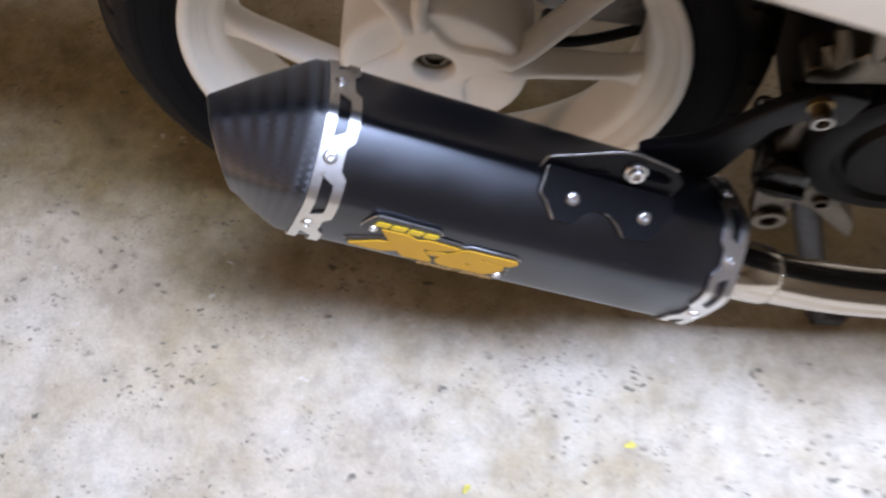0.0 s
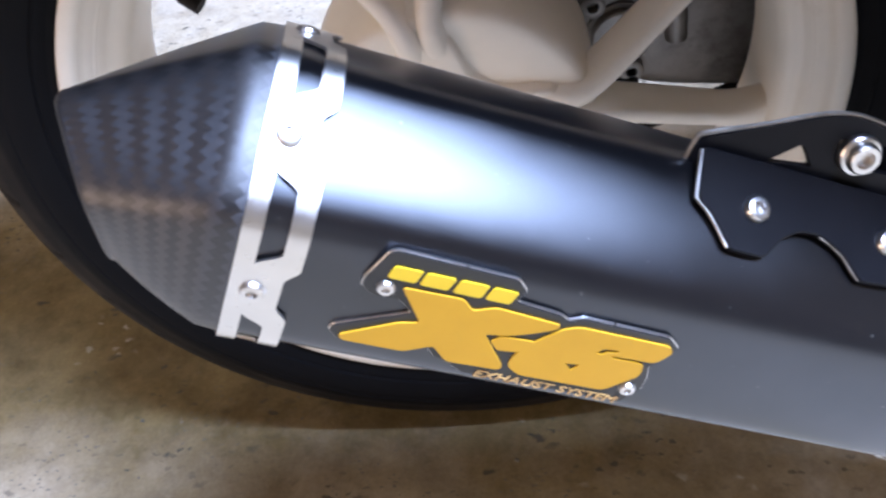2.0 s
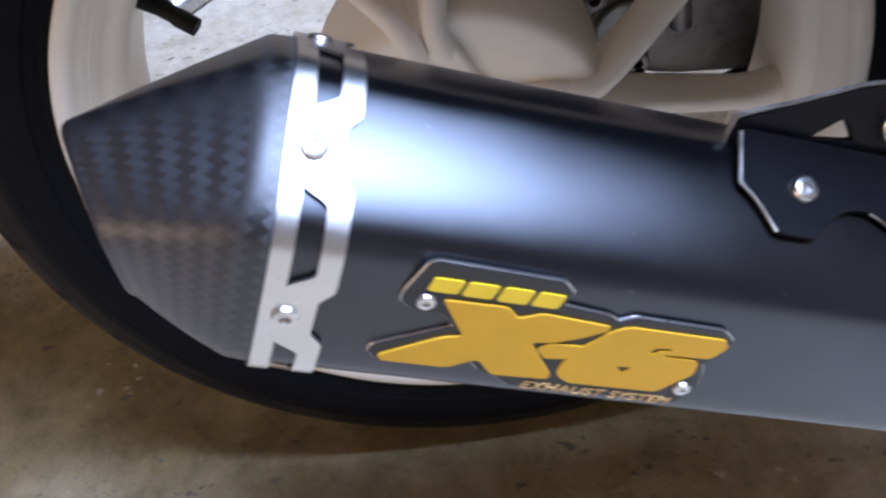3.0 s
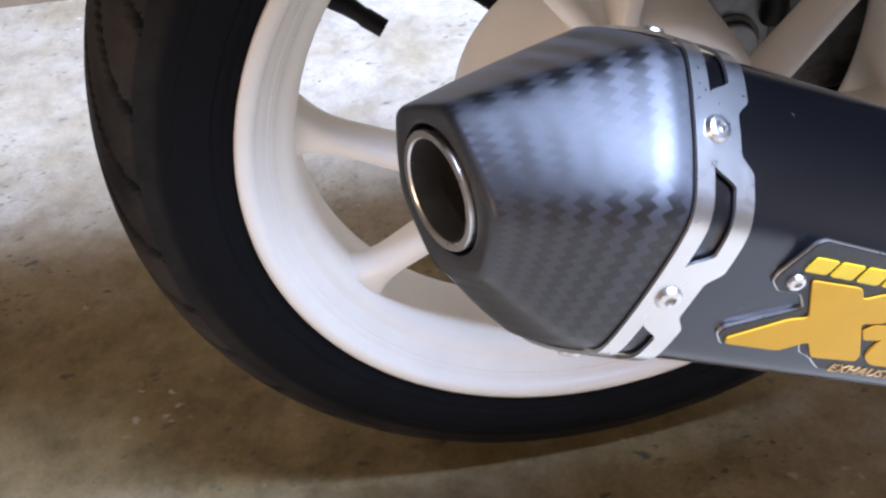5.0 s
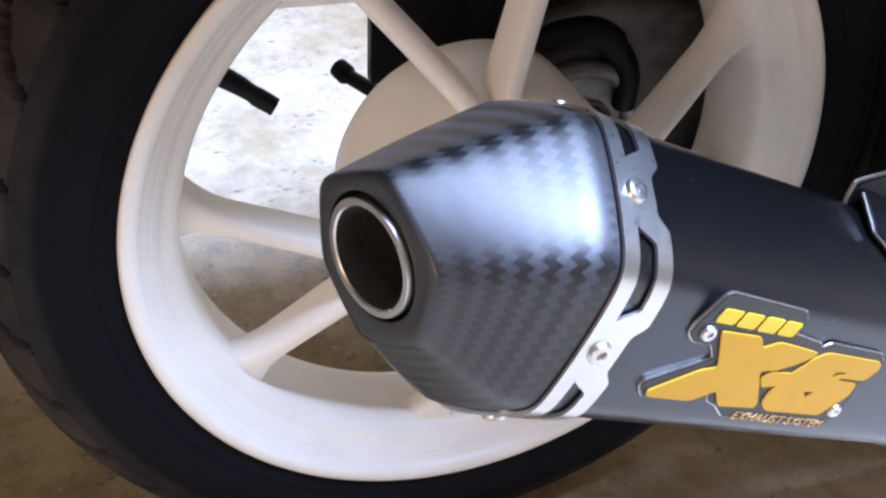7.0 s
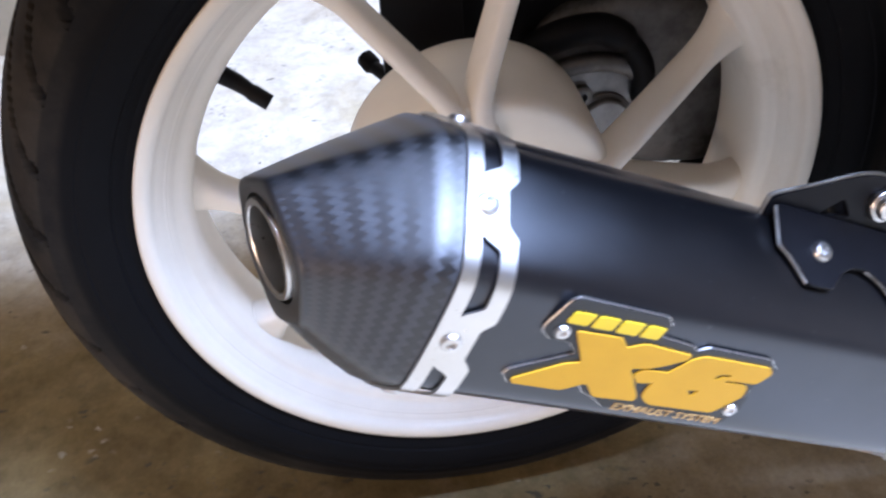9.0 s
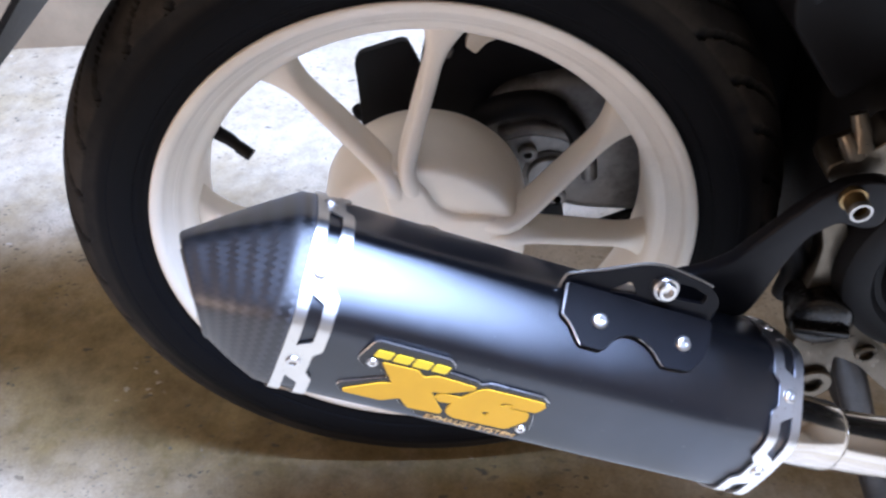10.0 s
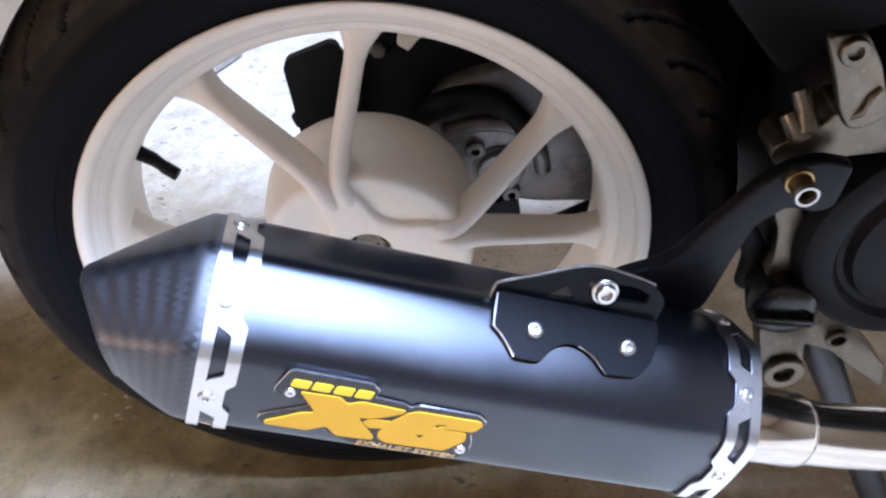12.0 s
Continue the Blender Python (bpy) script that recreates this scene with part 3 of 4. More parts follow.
def end_cap():
    bm = bmesh.new()
    uvl = bm.loops.layers.uv.new("UVMap")

    def small(d, r, push=0.0):
        out = []
        for y, z, _, _ in hexagon(d, poly=TIP_SECTION, r=r, p=22.0):
            s = END_C.x - (END_N.y * y + END_N.z * z) / END_N.x
            out.append(Vector((s, END_C.y + y, END_C.z + z)) + END_N * push)
        return out

    big = [Vector((-0.0085, y, z)) for y, z, _, _ in hexagon(-0.0003)]
    shoulder = [Vector((-0.0160, y, z)) for y, z, _, _ in hexagon(0.0004)]
    tip = small(-0.0004, 0.0090)
    rings = [big, [a.lerp(b, 0.5) for a, b in zip(big, shoulder)], shoulder]
    for k in range(1, 11):
        t = k / 10.5
        # the long edges run out in a slight swell before the tip
        rings.append([a.lerp(b, t) * (1 + 0.010 * math.sin(math.pi * t)) - Vector((0.0004 * math.sin(math.pi * t), 0, 0)) for a, b in zip(shoulder, tip)])
    rings += [tip, small(0.0002, 0.0090, 0.0012), small(0.0016, 0.0090, 0.0020), small(0.0040, 0.0090, 0.0020)]
    # the mouth turns in round the outlet
    mouth = []
    a = END_N.cross(Vector((0, 1, 0))).normalized()
    n = len(big)
    ref = small(0.0040, 0.0090, 0.0020)
    for p in ref:
        d = p - END_C
        d -= END_N * d.dot(END_N)
        mouth.append(END_C + d.normalized() * 0.0212 + END_N * 0.0016)
    rings += [mouth, [p - END_N * 0.010 for p in mouth]]
    vs = [[bm.verts.new(p) for p in ring] for ring in rings]
    per = [0.0]
    for i in range(n):
        per.append(per[-1] + (Vector(big[(i + 1) % n]) - Vector(big[i])).length)
    along = [0.0]
    for a0, b0 in zip(rings, rings[1:]):
        along.append(along[-1] + sum((p - q).length for p, q in zip(a0, b0)) / n)
    for k in range(len(vs) - 1):
        for i in range(n):
            j = (i + 1) % n
            f = bm.faces.new((vs[k][i], vs[k][j], vs[k + 1][j], vs[k + 1][i]))
            for lp, (u, w) in zip(f.loops, ((along[k], per[i]), (along[k], per[i + 1]), (along[k + 1], per[i + 1]), (along[k + 1], per[i]))):
                lp[uvl].uv = (u, w)
    return bm


part("end_cap", end_cap(), CARBON, muffler, "woven carbon fibre end cap tapering to the outlet", m=MUF, angle=50)

# outlet: a steel ring with a sooty bore
TIP = MUF @ Matrix.Translation(END_C) @ END_N.to_track_quat("Z", "Y").to_matrix().to_4x4()


def ring_z(profile, n=64, closed=True):
    bm = bmesh.new()
    rings = [[bm.verts.new((r * math.cos(2 * math.pi * i / n), r * math.sin(2 * math.pi * i / n), z)) for i in range(n)] for r, z in profile]
    pairs = list(zip(rings, rings[1:])) + ([(rings[-1], rings[0])] if closed else [])
    for a, b in pairs:
        for i in range(n):
            bm.faces.new((a[i], a[(i + 1) % n], b[(i + 1) % n], b[i]))
    if not closed:
        bm.faces.new(rings[-1])
    return bm


part("outlet_ring", ring_z([(0.0192, -0.008), (0.0196, 0.0022), (0.0192, 0.0030), (0.0172, 0.0030), (0.0166, 0.0024), (0.0164, -0.008)]), STEEL, muffler, "bright steel outlet ring", m=TIP)
part("outlet_bore", ring_z([(0.0192, -0.0075), (0.0164, -0.0076), (0.0160, -0.020), (0.0158, -0.052)], closed=False), DARK_BORE, muffler, "dark sooty outlet bore", m=TIP)


# clamp bands: pressed steel with a slot on each corner and a waist at each rivet
def clamp_band(s0, flip):
    step = 66
    ring = hexagon(-0.0008, step)
    n = len(ring)
    per = [0.0]
    for i in range(n):
        y0, z0 = ring[i][:2]
        y1, z1 = ring[(i + 1) % n][:2]
        per.append(per[-1] + math.hypot(y1 - y0, z1 - z0))
    total = per[-1]
    corner = [per[k * step] for k in range(6)]
    corner += [corner[0] + total]
    bm = bmesh.new()
    rows = []
    for i in range(n):
        y, z, ny, nz = ring[i]
        g = per[i] if per[i] >= corner[0] else per[i] + total
        k = max(q for q in range(6) if corner[q] <= g)
        ph = (g - corner[k]) / (corner[k + 1] - corner[k])  # 0 at a corner, 0.5 at a side's middle
        c = abs(ph - 0.5) * 2  # 1 at a corner, 0 at a rivet
        k = min(1.0, max(0.0, (c - 0.42) / 0.22))
        left = -0.0084
        b = min(1.0, max(0.0, (c - 0.22) / 0.24))
        k, b = k * k * (3 - 2 * k), b * b * (3 - 2 * b)
        k = k if k > 0.03 else 0.0
        right = 0.0073 + 0.0041 * b
        sl = -0.0024
        sr = sl + 0.0074 * k
        row = []
        for s in (left, sl, sr, right):
            row.append(((s0 + flip * s), y, z, ny, nz, k))
        rows.append(row)
    out = [[bm.verts.new((s, y + ny * 0.0012, z + nz * 0.0012)) for s, y, z, ny, nz, _ in row] for row in rows]
    inn = [[bm.verts.new((s, y, z)) for s, y, z, ny, nz, _ in row] for row in rows]
    for i in range(n):
        j = (i + 1) % n
        for a, b in ((0, 1), (2, 3)):
            bm.faces.new((out[i][a], out[j][a], out[j][b], out[i][b]))
            bm.faces.new((inn[i][a], inn[i][b], inn[j][b], inn[j][a]))
            for e in (a, b):
                if e in (1, 2) and rows[i][0][5] == 0 and rows[j][0][5] == 0:
                    continue
                bm.faces.new((out[i][e], out[j][e], inn[j][e], inn[i][e]))
    bmesh.ops.remove_doubles(bm, verts=bm.verts, dist=0.00001)
    return bm


for s0, flip in ((0.0, 1), (0.2790, -1)):
    part("clamp_band", clamp_band(s0, flip), STEEL, muffler, "pressed stainless clamp band with slots", m=MUF.copy(), angle=40)


def rivet_mesh(r=0.0042, h=0.0022):
    return ring_z([(r * 1.02, -0.0006), (r, h * 0.35), (r * 0.82, h * 0.85), (r * 0.55, h), (r * 0.42, h * 0.98), (r * 0.36, h * 0.35), (r * 0.05, h * 0.3)], 24, closed=False)


rivets = []


def rivet_at(m):
    if rivets:
        rivets.append(share(rivets[0], "rivet", m, muffler))
    else:
        rivets.append(part("rivet", rivet_mesh(), STEEL, muffler))
        rivets[0].matrix_basis = m


def on_side(s, k, lift):
    """A frame on the middle of the can's side k, s along it, z outwards."""
    a, b = SECTION[k], SECTION[(k + 1) % 6]
    d = (b - a).normalized()
    nrm = Vector((0, d.y, -d.x))
    q = nrm.to_track_quat("Z", "Y").to_matrix().to_4x4()
    mid = (a + b) / 2
    return MUF @ Matrix.Translation(Vector((s, mid.x, mid.y)) + nrm * lift) @ q


for s0 in (-0.001, 0.2785):
    for k in range(6):
        rivet_at(on_side(s0, k, 0.0023))

# bracket: a foot riveted to the upper side, a web standing up from it
FACET = MUF @ Matrix.Translation((0, 0, 0)) @ Matrix.Rotation(radians(32.4), 4, "X")  # z now along the side's normal, -y down the side


def foot_and_web():
    # foot, in the side's plane: x along the can, y up the side
    foot = round_poly([(0.1310, 0.0310), (0.1305, 0.0125), (0.1355, 0.0090), (0.1425, 0.0000), (0.1440, -0.0020), (0.1570, -0.0020), (0.1630, 0.0060), (0.1700, 0.0100), (0.1780, 0.0105), (0.1870, 0.0060), (0.1935, -0.0010), (0.1950, -0.0020), (0.2110, -0.0010), (0.2190, 0.0080), (0.2220, 0.0180), (0.2220, 0.0310)], 0.0022, 3)
    bm = slab(foot, 0.0032, 0.0005, 1)
    bmesh.ops.transform(bm, matrix=Matrix.Rotation(radians(-90), 4, "X"), verts=bm.verts)
    bmesh.ops.transform(bm, matrix=FACET @ Matrix.Translation((0, 0, SIDE + 0.0036)), verts=bm.verts)
    return bm


part("mounting_bracket", foot_and_web(), BLACK_PAINT, muffler, "black steel mounting bracket with bare edges")
BR = MUF @ Matrix.Translation((0, -0.0030, 0.043)) @ Matrix.Rotation(radians(-14), 4, "X")
web_out = round_poly([(0.1295, 0.008), (0.1300, 0.0180), (0.1690, 0.0372), (0.1810, 0.0400), (0.2120, 0.0366), (0.2225, 0.0290), (0.2215, 0.010)], 0.005, 4)


def plate_with_holes(outer, holes, depth):
    """A plate from y = 0 to depth with holes through it."""
    bm = bmesh.new()
    loops = []
    for pts in [outer, *holes]:
        vs = [bm.verts.new((x, 0, z)) for x, z in pts]
        es = [bm.edges.new((vs[i], vs[(i + 1) % len(vs)])) for i in range(len(vs))]
        loops.append(es)
    bmesh.ops.triangle_fill(bm, use_beauty=True, use_dissolve=False, edges=[e for es in loops for e in es])
    ext = bmesh.ops.extrude_face_region(bm, geom=list(bm.faces))
    bmesh.ops.translate(bm, vec=(0, depth, 0), verts=[v for v in ext["geom"] if isinstance(v, bmesh.types.BMVert)])
    bmesh.ops.recalc_face_normals(bm, faces=bm.faces)
    return bm


tri_hole = round_poly([(0.1560, 0.0165), (0.1660, 0.0262), (0.1735, 0.0190)], 0.002, 3)
slot_hole = round_poly([(0.1795, 0.0225), (0.1770, 0.0322), (0.2035, 0.0335), (0.2135, 0.0300), (0.2130, 0.0245), (0.2000, 0.0235)], 0.004, 3)
part("bracket_web", plate_with_holes(web_out, [tri_hole, slot_hole], 0.0034), BLACK_PAINT, muffler, "upright bracket plate with a slot", m=BR.copy(), angle=30)
# bare, worn upper edge of the plate
edge = [BR @ Vector((x, 0.0017, z)) for x, z in ((0.1295, 0.006), (0.1298, 0.0170), (0.1330, 0.0205), (0.1500, 0.0282), (0.1660, 0.0362), (0.1760, 0.0395), (0.1860, 0.0400), (0.2040, 0.0380), (0.2135, 0.0362))]
part("bare_edge", tube(smooth_path(edge, 4), 0.0010, 8), BARE_STEEL, muffler, "bare metal edge of the bracket")
FOOT_EDGES = ([(0.1308, 0.0300), (0.1305, 0.0200), (0.1305, 0.0128), (0.1350, 0.0094), (0.1390, 0.0048), (0.1432, -0.0012)], [(0.1780, 0.0103), (0.1830, 0.0085), (0.1880, 0.0052), (0.1915, 0.0012), (0.1945, -0.0015)])
for pts in FOOT_EDGES:
    part("bare_edge", tube([FACET @ Vector((x, y, SIDE + 0.0024)) for x, y in pts], 0.0007, 8), BARE_STEEL, muffler, "bare metal edge of the bracket")
for (x, y) in ((0.1523, 0.0138), (0.2045, 0.0138)):
    rivet_at(FACET @ Matrix.Translation((x, y, SIDE + 0.0036)) @ Matrix.Scale(1.1, 4))

bolt_m = BR @ Matrix.Translation((0.1865, -0.001, 0.0280)) @ Matrix.Rotation(radians(90), 4, "X")
part("bracket_bolt", ring_z([(0.0074, -0.012), (0.0074, 0.0012), (0.0069, 0.0018), (0.0058, 0.0020), (0.0056, 0.0042), (0.0049, 0.0050), (0.0032, 0.0050), (0.0029, 0.0022), (0.0004, 0.0022)], 36, closed=False), STEEL, muffler, "steel socket bolt with washer", m=bolt_m)

# badge on the outer side: plain shapes in the badge's colours
BADGE = MUF @ Matrix.Translation((0, -AP - 0.0002, 0))


def badge_piece(name, pts, y0, depth, material, r=0.001, bevel=0.0003, label=""):
    bm = slab(round_poly(pts, r, 3), depth, bevel, 1)
    bmesh.ops.translate(bm, vec=(0, -y0 - depth, 0), verts=bm.verts)
    return part(name, bm, material, muffler, label, m=BADGE.copy())


outline = [(0.0252, -0.0118), (0.0262, -0.0092), (0.0481, 0.0035), (0.0430, 0.0085), (0.0340, 0.0085), (0.0300, 0.0115), (0.0299, 0.0147), (0.0343, 0.0275), (0.0368, 0.0290), (0.0746, 0.0279), (0.0786, 0.0243), (0.0778, 0.0184),
           (0.0940, 0.0165), (0.0969, 0.0146), (0.1014, 0.0173), (0.1322, 0.0168), (0.1372, 0.0130), (0.1366, 0.0095), (0.1328, 0.0010), (0.1352, -0.0050), (0.1362, -0.0120), (0.1322, -0.0205), (0.0730, -0.0208), (0.0665, -0.0166), (0.0610, -0.0150), (0.0580, -0.0112), (0.0510, -0.0156), (0.0290, -0.0157)]


def grow(pts, d):
    out = []
    n = len(pts)
    for i in range(n):
        a, p, b = Vector(pts[i - 1]), Vector(pts[i]), Vector(pts[(i + 1) % n])
        t = ((p - a).normalized() + (b - p).normalized()).normalized()
        out.append((p.x - t.y * d, p.y + t.x * d))
    return out


badge_piece("badge_rim", grow(outline, 0.0004), 0.0000, 0.0012, STEEL, label="bright metal edge of the badge")
badge_piece("badge_plate", outline, 0.0004, 0.0012, BADGE_BLACK, label="black enamel badge plate")
for pts in ([(0.0372, 0.0234), (0.0462, 0.0234), (0.0450, 0.0176), (0.0360, 0.0176)], [(0.0474, 0.0234), (0.0566, 0.0234), (0.0554, 0.0174), (0.0462, 0.0174)], [(0.0580, 0.0234), (0.0672, 0.0234), (0.0662, 0.0172), (0.0568, 0.0172)], [(0.0686, 0.0234), (0.0768, 0.0232), (0.0758, 0.0172), (0.0674, 0.0172)]):
    badge_piece("badge_bar", pts, 0.0016, 0.0006, BRIGHT_YELLOW, 0.0012, 0.0002, "bright yellow bar on the badge")
cross = [(0.0416, 0.0150), (0.0616, 0.0155), (0.0657, 0.0112), (0.0723, 0.0148), (0.0949, 0.0132), (0.0948, 0.0108), (0.0874, 0.0061), (0.0801, 0.0026), (0.0733, 0.0016), (0.0847, -0.0123), (0.0845, -0.0149), (0.0656, -0.0158), (0.0595, -0.0093), (0.0506, -0.0149), (0.0297, -0.0150), (0.0284, -0.0126), (0.0454, -0.0012), (0.0517, 0.0007)]
badge_piece("badge_cross", cross, 0.0016, 0.0008, YELLOW, 0.0018, 0.0002, "amber crossed bars on the badge")
badge_piece("badge_dash", [(0.0763, -0.0014), (0.0789, 0.0021), (0.0904, 0.0027), (0.0868, -0.0042), (0.0800, -0.0052)], 0.0016, 0.0007, YELLOW, 0.001, 0.0002)
block_out = [(0.0900, 0.0022), (0.0965, 0.0111), (0.1012, 0.0138), (0.1339, 0.0137), (0.1364, 0.0108), (0.1332, 0.0042), (0.1180, 0.0036), (0.1182, 0.0026), (0.1302, 0.0026), (0.1316, -0.0039), (0.1230, -0.0149), (0.0915, -0.0155), (0.0865, -0.0121), (0.0861, -0.0082), (0.0868, -0.0038)]


def block_mesh():
    holes = [round_poly([(0.1119, 0.0034), (0.1134, 0.0062), (0.1188, 0.0068), (0.1182, 0.0054), (0.1152, 0.0050), (0.1142, 0.0032)], 0.0004, 2), round_poly([(0.1040, -0.0048), (0.1093, -0.0040), (0.1078, -0.0080), (0.1056, -0.0056)], 0.0004, 2)]
    bm = plate_with_holes(round_poly(block_out, 0.0022, 4), holes, 0.0007)
    bmesh.ops.translate(bm, vec=(0, -0.0023, 0), verts=bm.verts)
    return bm


part("badge_block", block_mesh(), YELLOW, muffler, "amber block with two cut-outs on the badge", m=BADGE.copy(), angle=30)
for x, z in ((0.0371, 0.0130), (0.1312, -0.0120)):
    rivet_at(BADGE @ Matrix.Translation((x, -0.0016, z)) @ Matrix.Rotation(radians(90), 4, "X") @ Matrix.Scale(0.72, 4))


def lettering(text, size, m, material, parent, depth=0.0002, squeeze=1.0):
    cu = bpy.data.curves.new("lettering", "FONT")
    cu.body, cu.size, cu.extrude, cu.shear = text, size, depth, 0.2
    cu.align_x, cu.align_y = "CENTER", "CENTER"
    tmp = new("tmp_text", cu)
    me = bpy.data.meshes.new_from_object(tmp.evaluated_get(bpy.context.evaluated_depsgraph_get()))
    bpy.data.objects.remove(tmp)
    me.transform(m @ Matrix.Diagonal((squeeze, 1, 1, 1)))
    me.materials.append(material)
    ob = new("lettering", me)
    ob.parent = parent
    return ob


lettering("EXHAUST SYSTEM", 0.0052, BADGE @ Matrix.Translation((0.1035, -0.0018, -0.0196)) @ Matrix.Rotation(radians(90), 4, "X"), GOLD_PRINT, muffler, squeeze=1.28)

# --- exhaust pipe
pm = lambda s, y, z: MUF @ Vector((s, y, z))
pipe_way = smooth_path([pm(0.292, 0.0, -0.010), pm(0.330, 0.0, -0.010), pm(0.380, 0.001, -0.009), pm(0.440, 0.004, -0.002), pm(0.52, 0.012, 0.012), pm(0.60, 0.03, 0.02), pm(0.70, 0.06, 0.05)], 8)
pipe = part("exhaust_pipe", tube(pipe_way, 0.0205, 40), CHROME, scooter, "polished steel exhaust pipe with heat tint", angle=60)
col = [pm(0.296, 0, -0.010), pm(0.300, 0, -0.010), pm(0.350, 0.0003, -0.0098), pm(0.353, 0.0003, -0.0098), pm(0.354, 0.0003, -0.0098)]
part("collar", tube(col, [0.0215, 0.0235, 0.0235, 0.0225, 0.0208], 40), CHROME, pipe, "steel slip collar", angle=60)
part("weld_bead", tube([pm(0.3535 + 0.0004 * math.sin(9 * k), 0.0003 + 0.0214 * math.cos(2 * math.pi * k / 40), -0.0098 + 0.0214 * math.sin(2 * math.pi * k / 40)) for k in range(41)], 0.0009, 8), CHROME, pipe)

# --- stay from the crankcase to the bracket
stay = slab(round_poly([(0.1480, 0.3080), (0.1583, 0.3138), (0.1743, 0.3174), (0.1882, 0.3247), (0.2145, 0.3550), (0.2302, 0.3720), (0.2442, 0.3800), (0.2588, 0.3820), (0.2760, 0.3760), (0.2700, 0.3480), (0.2600, 0.3455), (0.2448, 0.3520), (0.2298, 0.3409), (0.2202, 0.3179), (0.2105, 0.2884), (0.2049, 0.2766), (0.1842, 0.2740), (0.1600, 0.2800)], 0.005, 4), 0.010, 0.0025, 3)
hanger = part("exhaust_stay", stay, BLACK_PAINT, scooter, "black painted steel stay carrying the muffler", m=Matrix.Translation((0, -0.086, 0)))
BUSH = Matrix.Translation((0.2468, -0.0860, 0.3715)) @ Matrix.Rotation(radians(90), 4, "X") @ Matrix.Diagonal((0.72, 0.72, 0.9, 1.0))
part("bush", ring_z([(0.0105, -0.004), (0.0105, 0.0030), (0.0086, 0.0034), (0.0086, 0.0130), (0.0064, 0.0130), (0.0062, -0.004)], 36), BRASS, hanger, "yellow zinc bush", m=BUSH.copy())
part("bush_ring", ring_z([(0.0088, 0.0125), (0.0092, 0.0150), (0.0086, 0.0162), (0.0066, 0.0162), (0.0061, 0.0150), (0.0061, 0.0125)], 36), BARE_STEEL, hanger, "bare steel end ring", m=BUSH.copy())

# --- crankcase and what is bolted to it
case = part("crankcase", block(0.275, 0.50, -0.030, 0.110, 0.215, 0.395, 0.022, 4), GREY_PLASTIC, scooter, "dark grimy crankcase behind the stay")
arm_out = round_poly([(0.2389, 0.3710), (0.2399, 0.3785), (0.2449, 0.3812), (0.2534, 0.3838), (0.2653, 0.3910), (0.2712, 0.3981), (0.2914, 0.3954), (0.3200, 0.3960), (0.3250, 0.3650), (0.2978, 0.3661), (0.2771, 0.3664), (0.2592, 0.3649), (0.2426, 0.3651)], 0.004, 4)
part("case_arm", slab(arm_out, 0.026, 0.005, 3), CAST, case, "bare cast aluminium arm of the case", m=Matrix.Translation((0, -0.066, 0)))
lug_out = round_poly([(0.2534, 0.4440), (0.2565, 0.4461), (0.2699, 0.4456), (0.2735, 0.4434), (0.2830, 0.4273), (0.2900, 0.4070), (0.2940, 0.3950), (0.2800, 0.3880), (0.2728, 0.3900), (0.2675, 0.3990), (0.2604, 0.4236)], 0.004, 4)
part("case_lug", slab(lug_out, 0.007, 0.002, 3), CAST, case, "cast aluminium lug", m=Matrix.Translation((0, -0.072, 0)))
part("lug_rib", tube(smooth_path([(0.2740, -0.070, 0.3960), (0.2790, -0.073, 0.4010), (0.2815, -0.073, 0.4080), (0.2860, -0.072, 0.4130)], 5), 0.0022, 8), CAST, case)
part("lug_bolt", ring_z([(0.0075, -0.004), (0.0075, 0.0022), (0.0068, 0.0030), (0.0040, 0.0030), (0.0036, 0.000), (0.0005, 0.0)], 24, closed=False), CAST, case, "grey bolt in the lug", m=Matrix.Translation((0.2665, -0.0735, 0.4375)) @ Matrix.Rotation(radians(90), 4, "X"))
part("case_boss", tube([(0.2515, -0.056, 0.407), (0.2545, -0.060, 0.398), (0.2560, -0.064, 0.387)], [0.0045, 0.0055, 0.0065], 18), CAST, case)
part("case_ear", tube([(0.2470, -0.058, 0.394), (0.2500, -0.062, 0.389), (0.2530, -0.064, 0.382)], [0.0050, 0.0062, 0.0062], 16), CAST, case)
strip_out = round_poly([(0.2420, 0.3380), (0.2541, 0.3399), (0.2625, 0.3340), (0.2690, 0.3136), (0.2722, 0.2994), (0.2732, 0.2700), (0.2520, 0.2700), (0.2545, 0.2916), (0.2540, 0.3105), (0.2480, 0.3299)], 0.004, 3)
part("case_strip", slab(strip_out, 0.016, 0.003, 3), CAST, case, "sandy cast strip of the case", m=Matrix.Translation((0, -0.060, 0)))
web_out2 = round_poly([(0.2603, 0.1865), (0.2536, 0.2257), (0.2700, 0.2400), (0.2853, 0.2395), (0.2887, 0.2505), (0.3041, 0.2267), (0.3179, 0.2135), (0.3449, 0.1740), (0.3510, 0.1476), (0.3217, 0.1774), (0.3050, 0.1960), (0.2857, 0.2067), (0.2880, 0.1850), (0.2760, 0.1680)], 0.004, 3)
part("lower_web", slab(web_out2, 0.018, 0.004, 3), CAST, case, "cast aluminium lower web", m=Matrix.Translation((0, -0.062, 0)))
EYE_M = Matrix.Translation((0.2749, -0.0640, 0.1807)) @ Matrix.Rotation(radians(90), 4, "X")
part("lug_ring", ring_z([(0.0142, -0.018), (0.0142, 0.002), (0.0132, 0.0032), (0.0078, 0.0032), (0.0070, 0.0024), (0.0068, -0.018)], 40), CAST, case, "cast aluminium eye", m=EYE_M)
part("eye_bore", ring_z([(0.0069, 0.0005), (0.0066, -0.012)], 24, closed=False), DARK_BORE, case, m=EYE_M.copy())
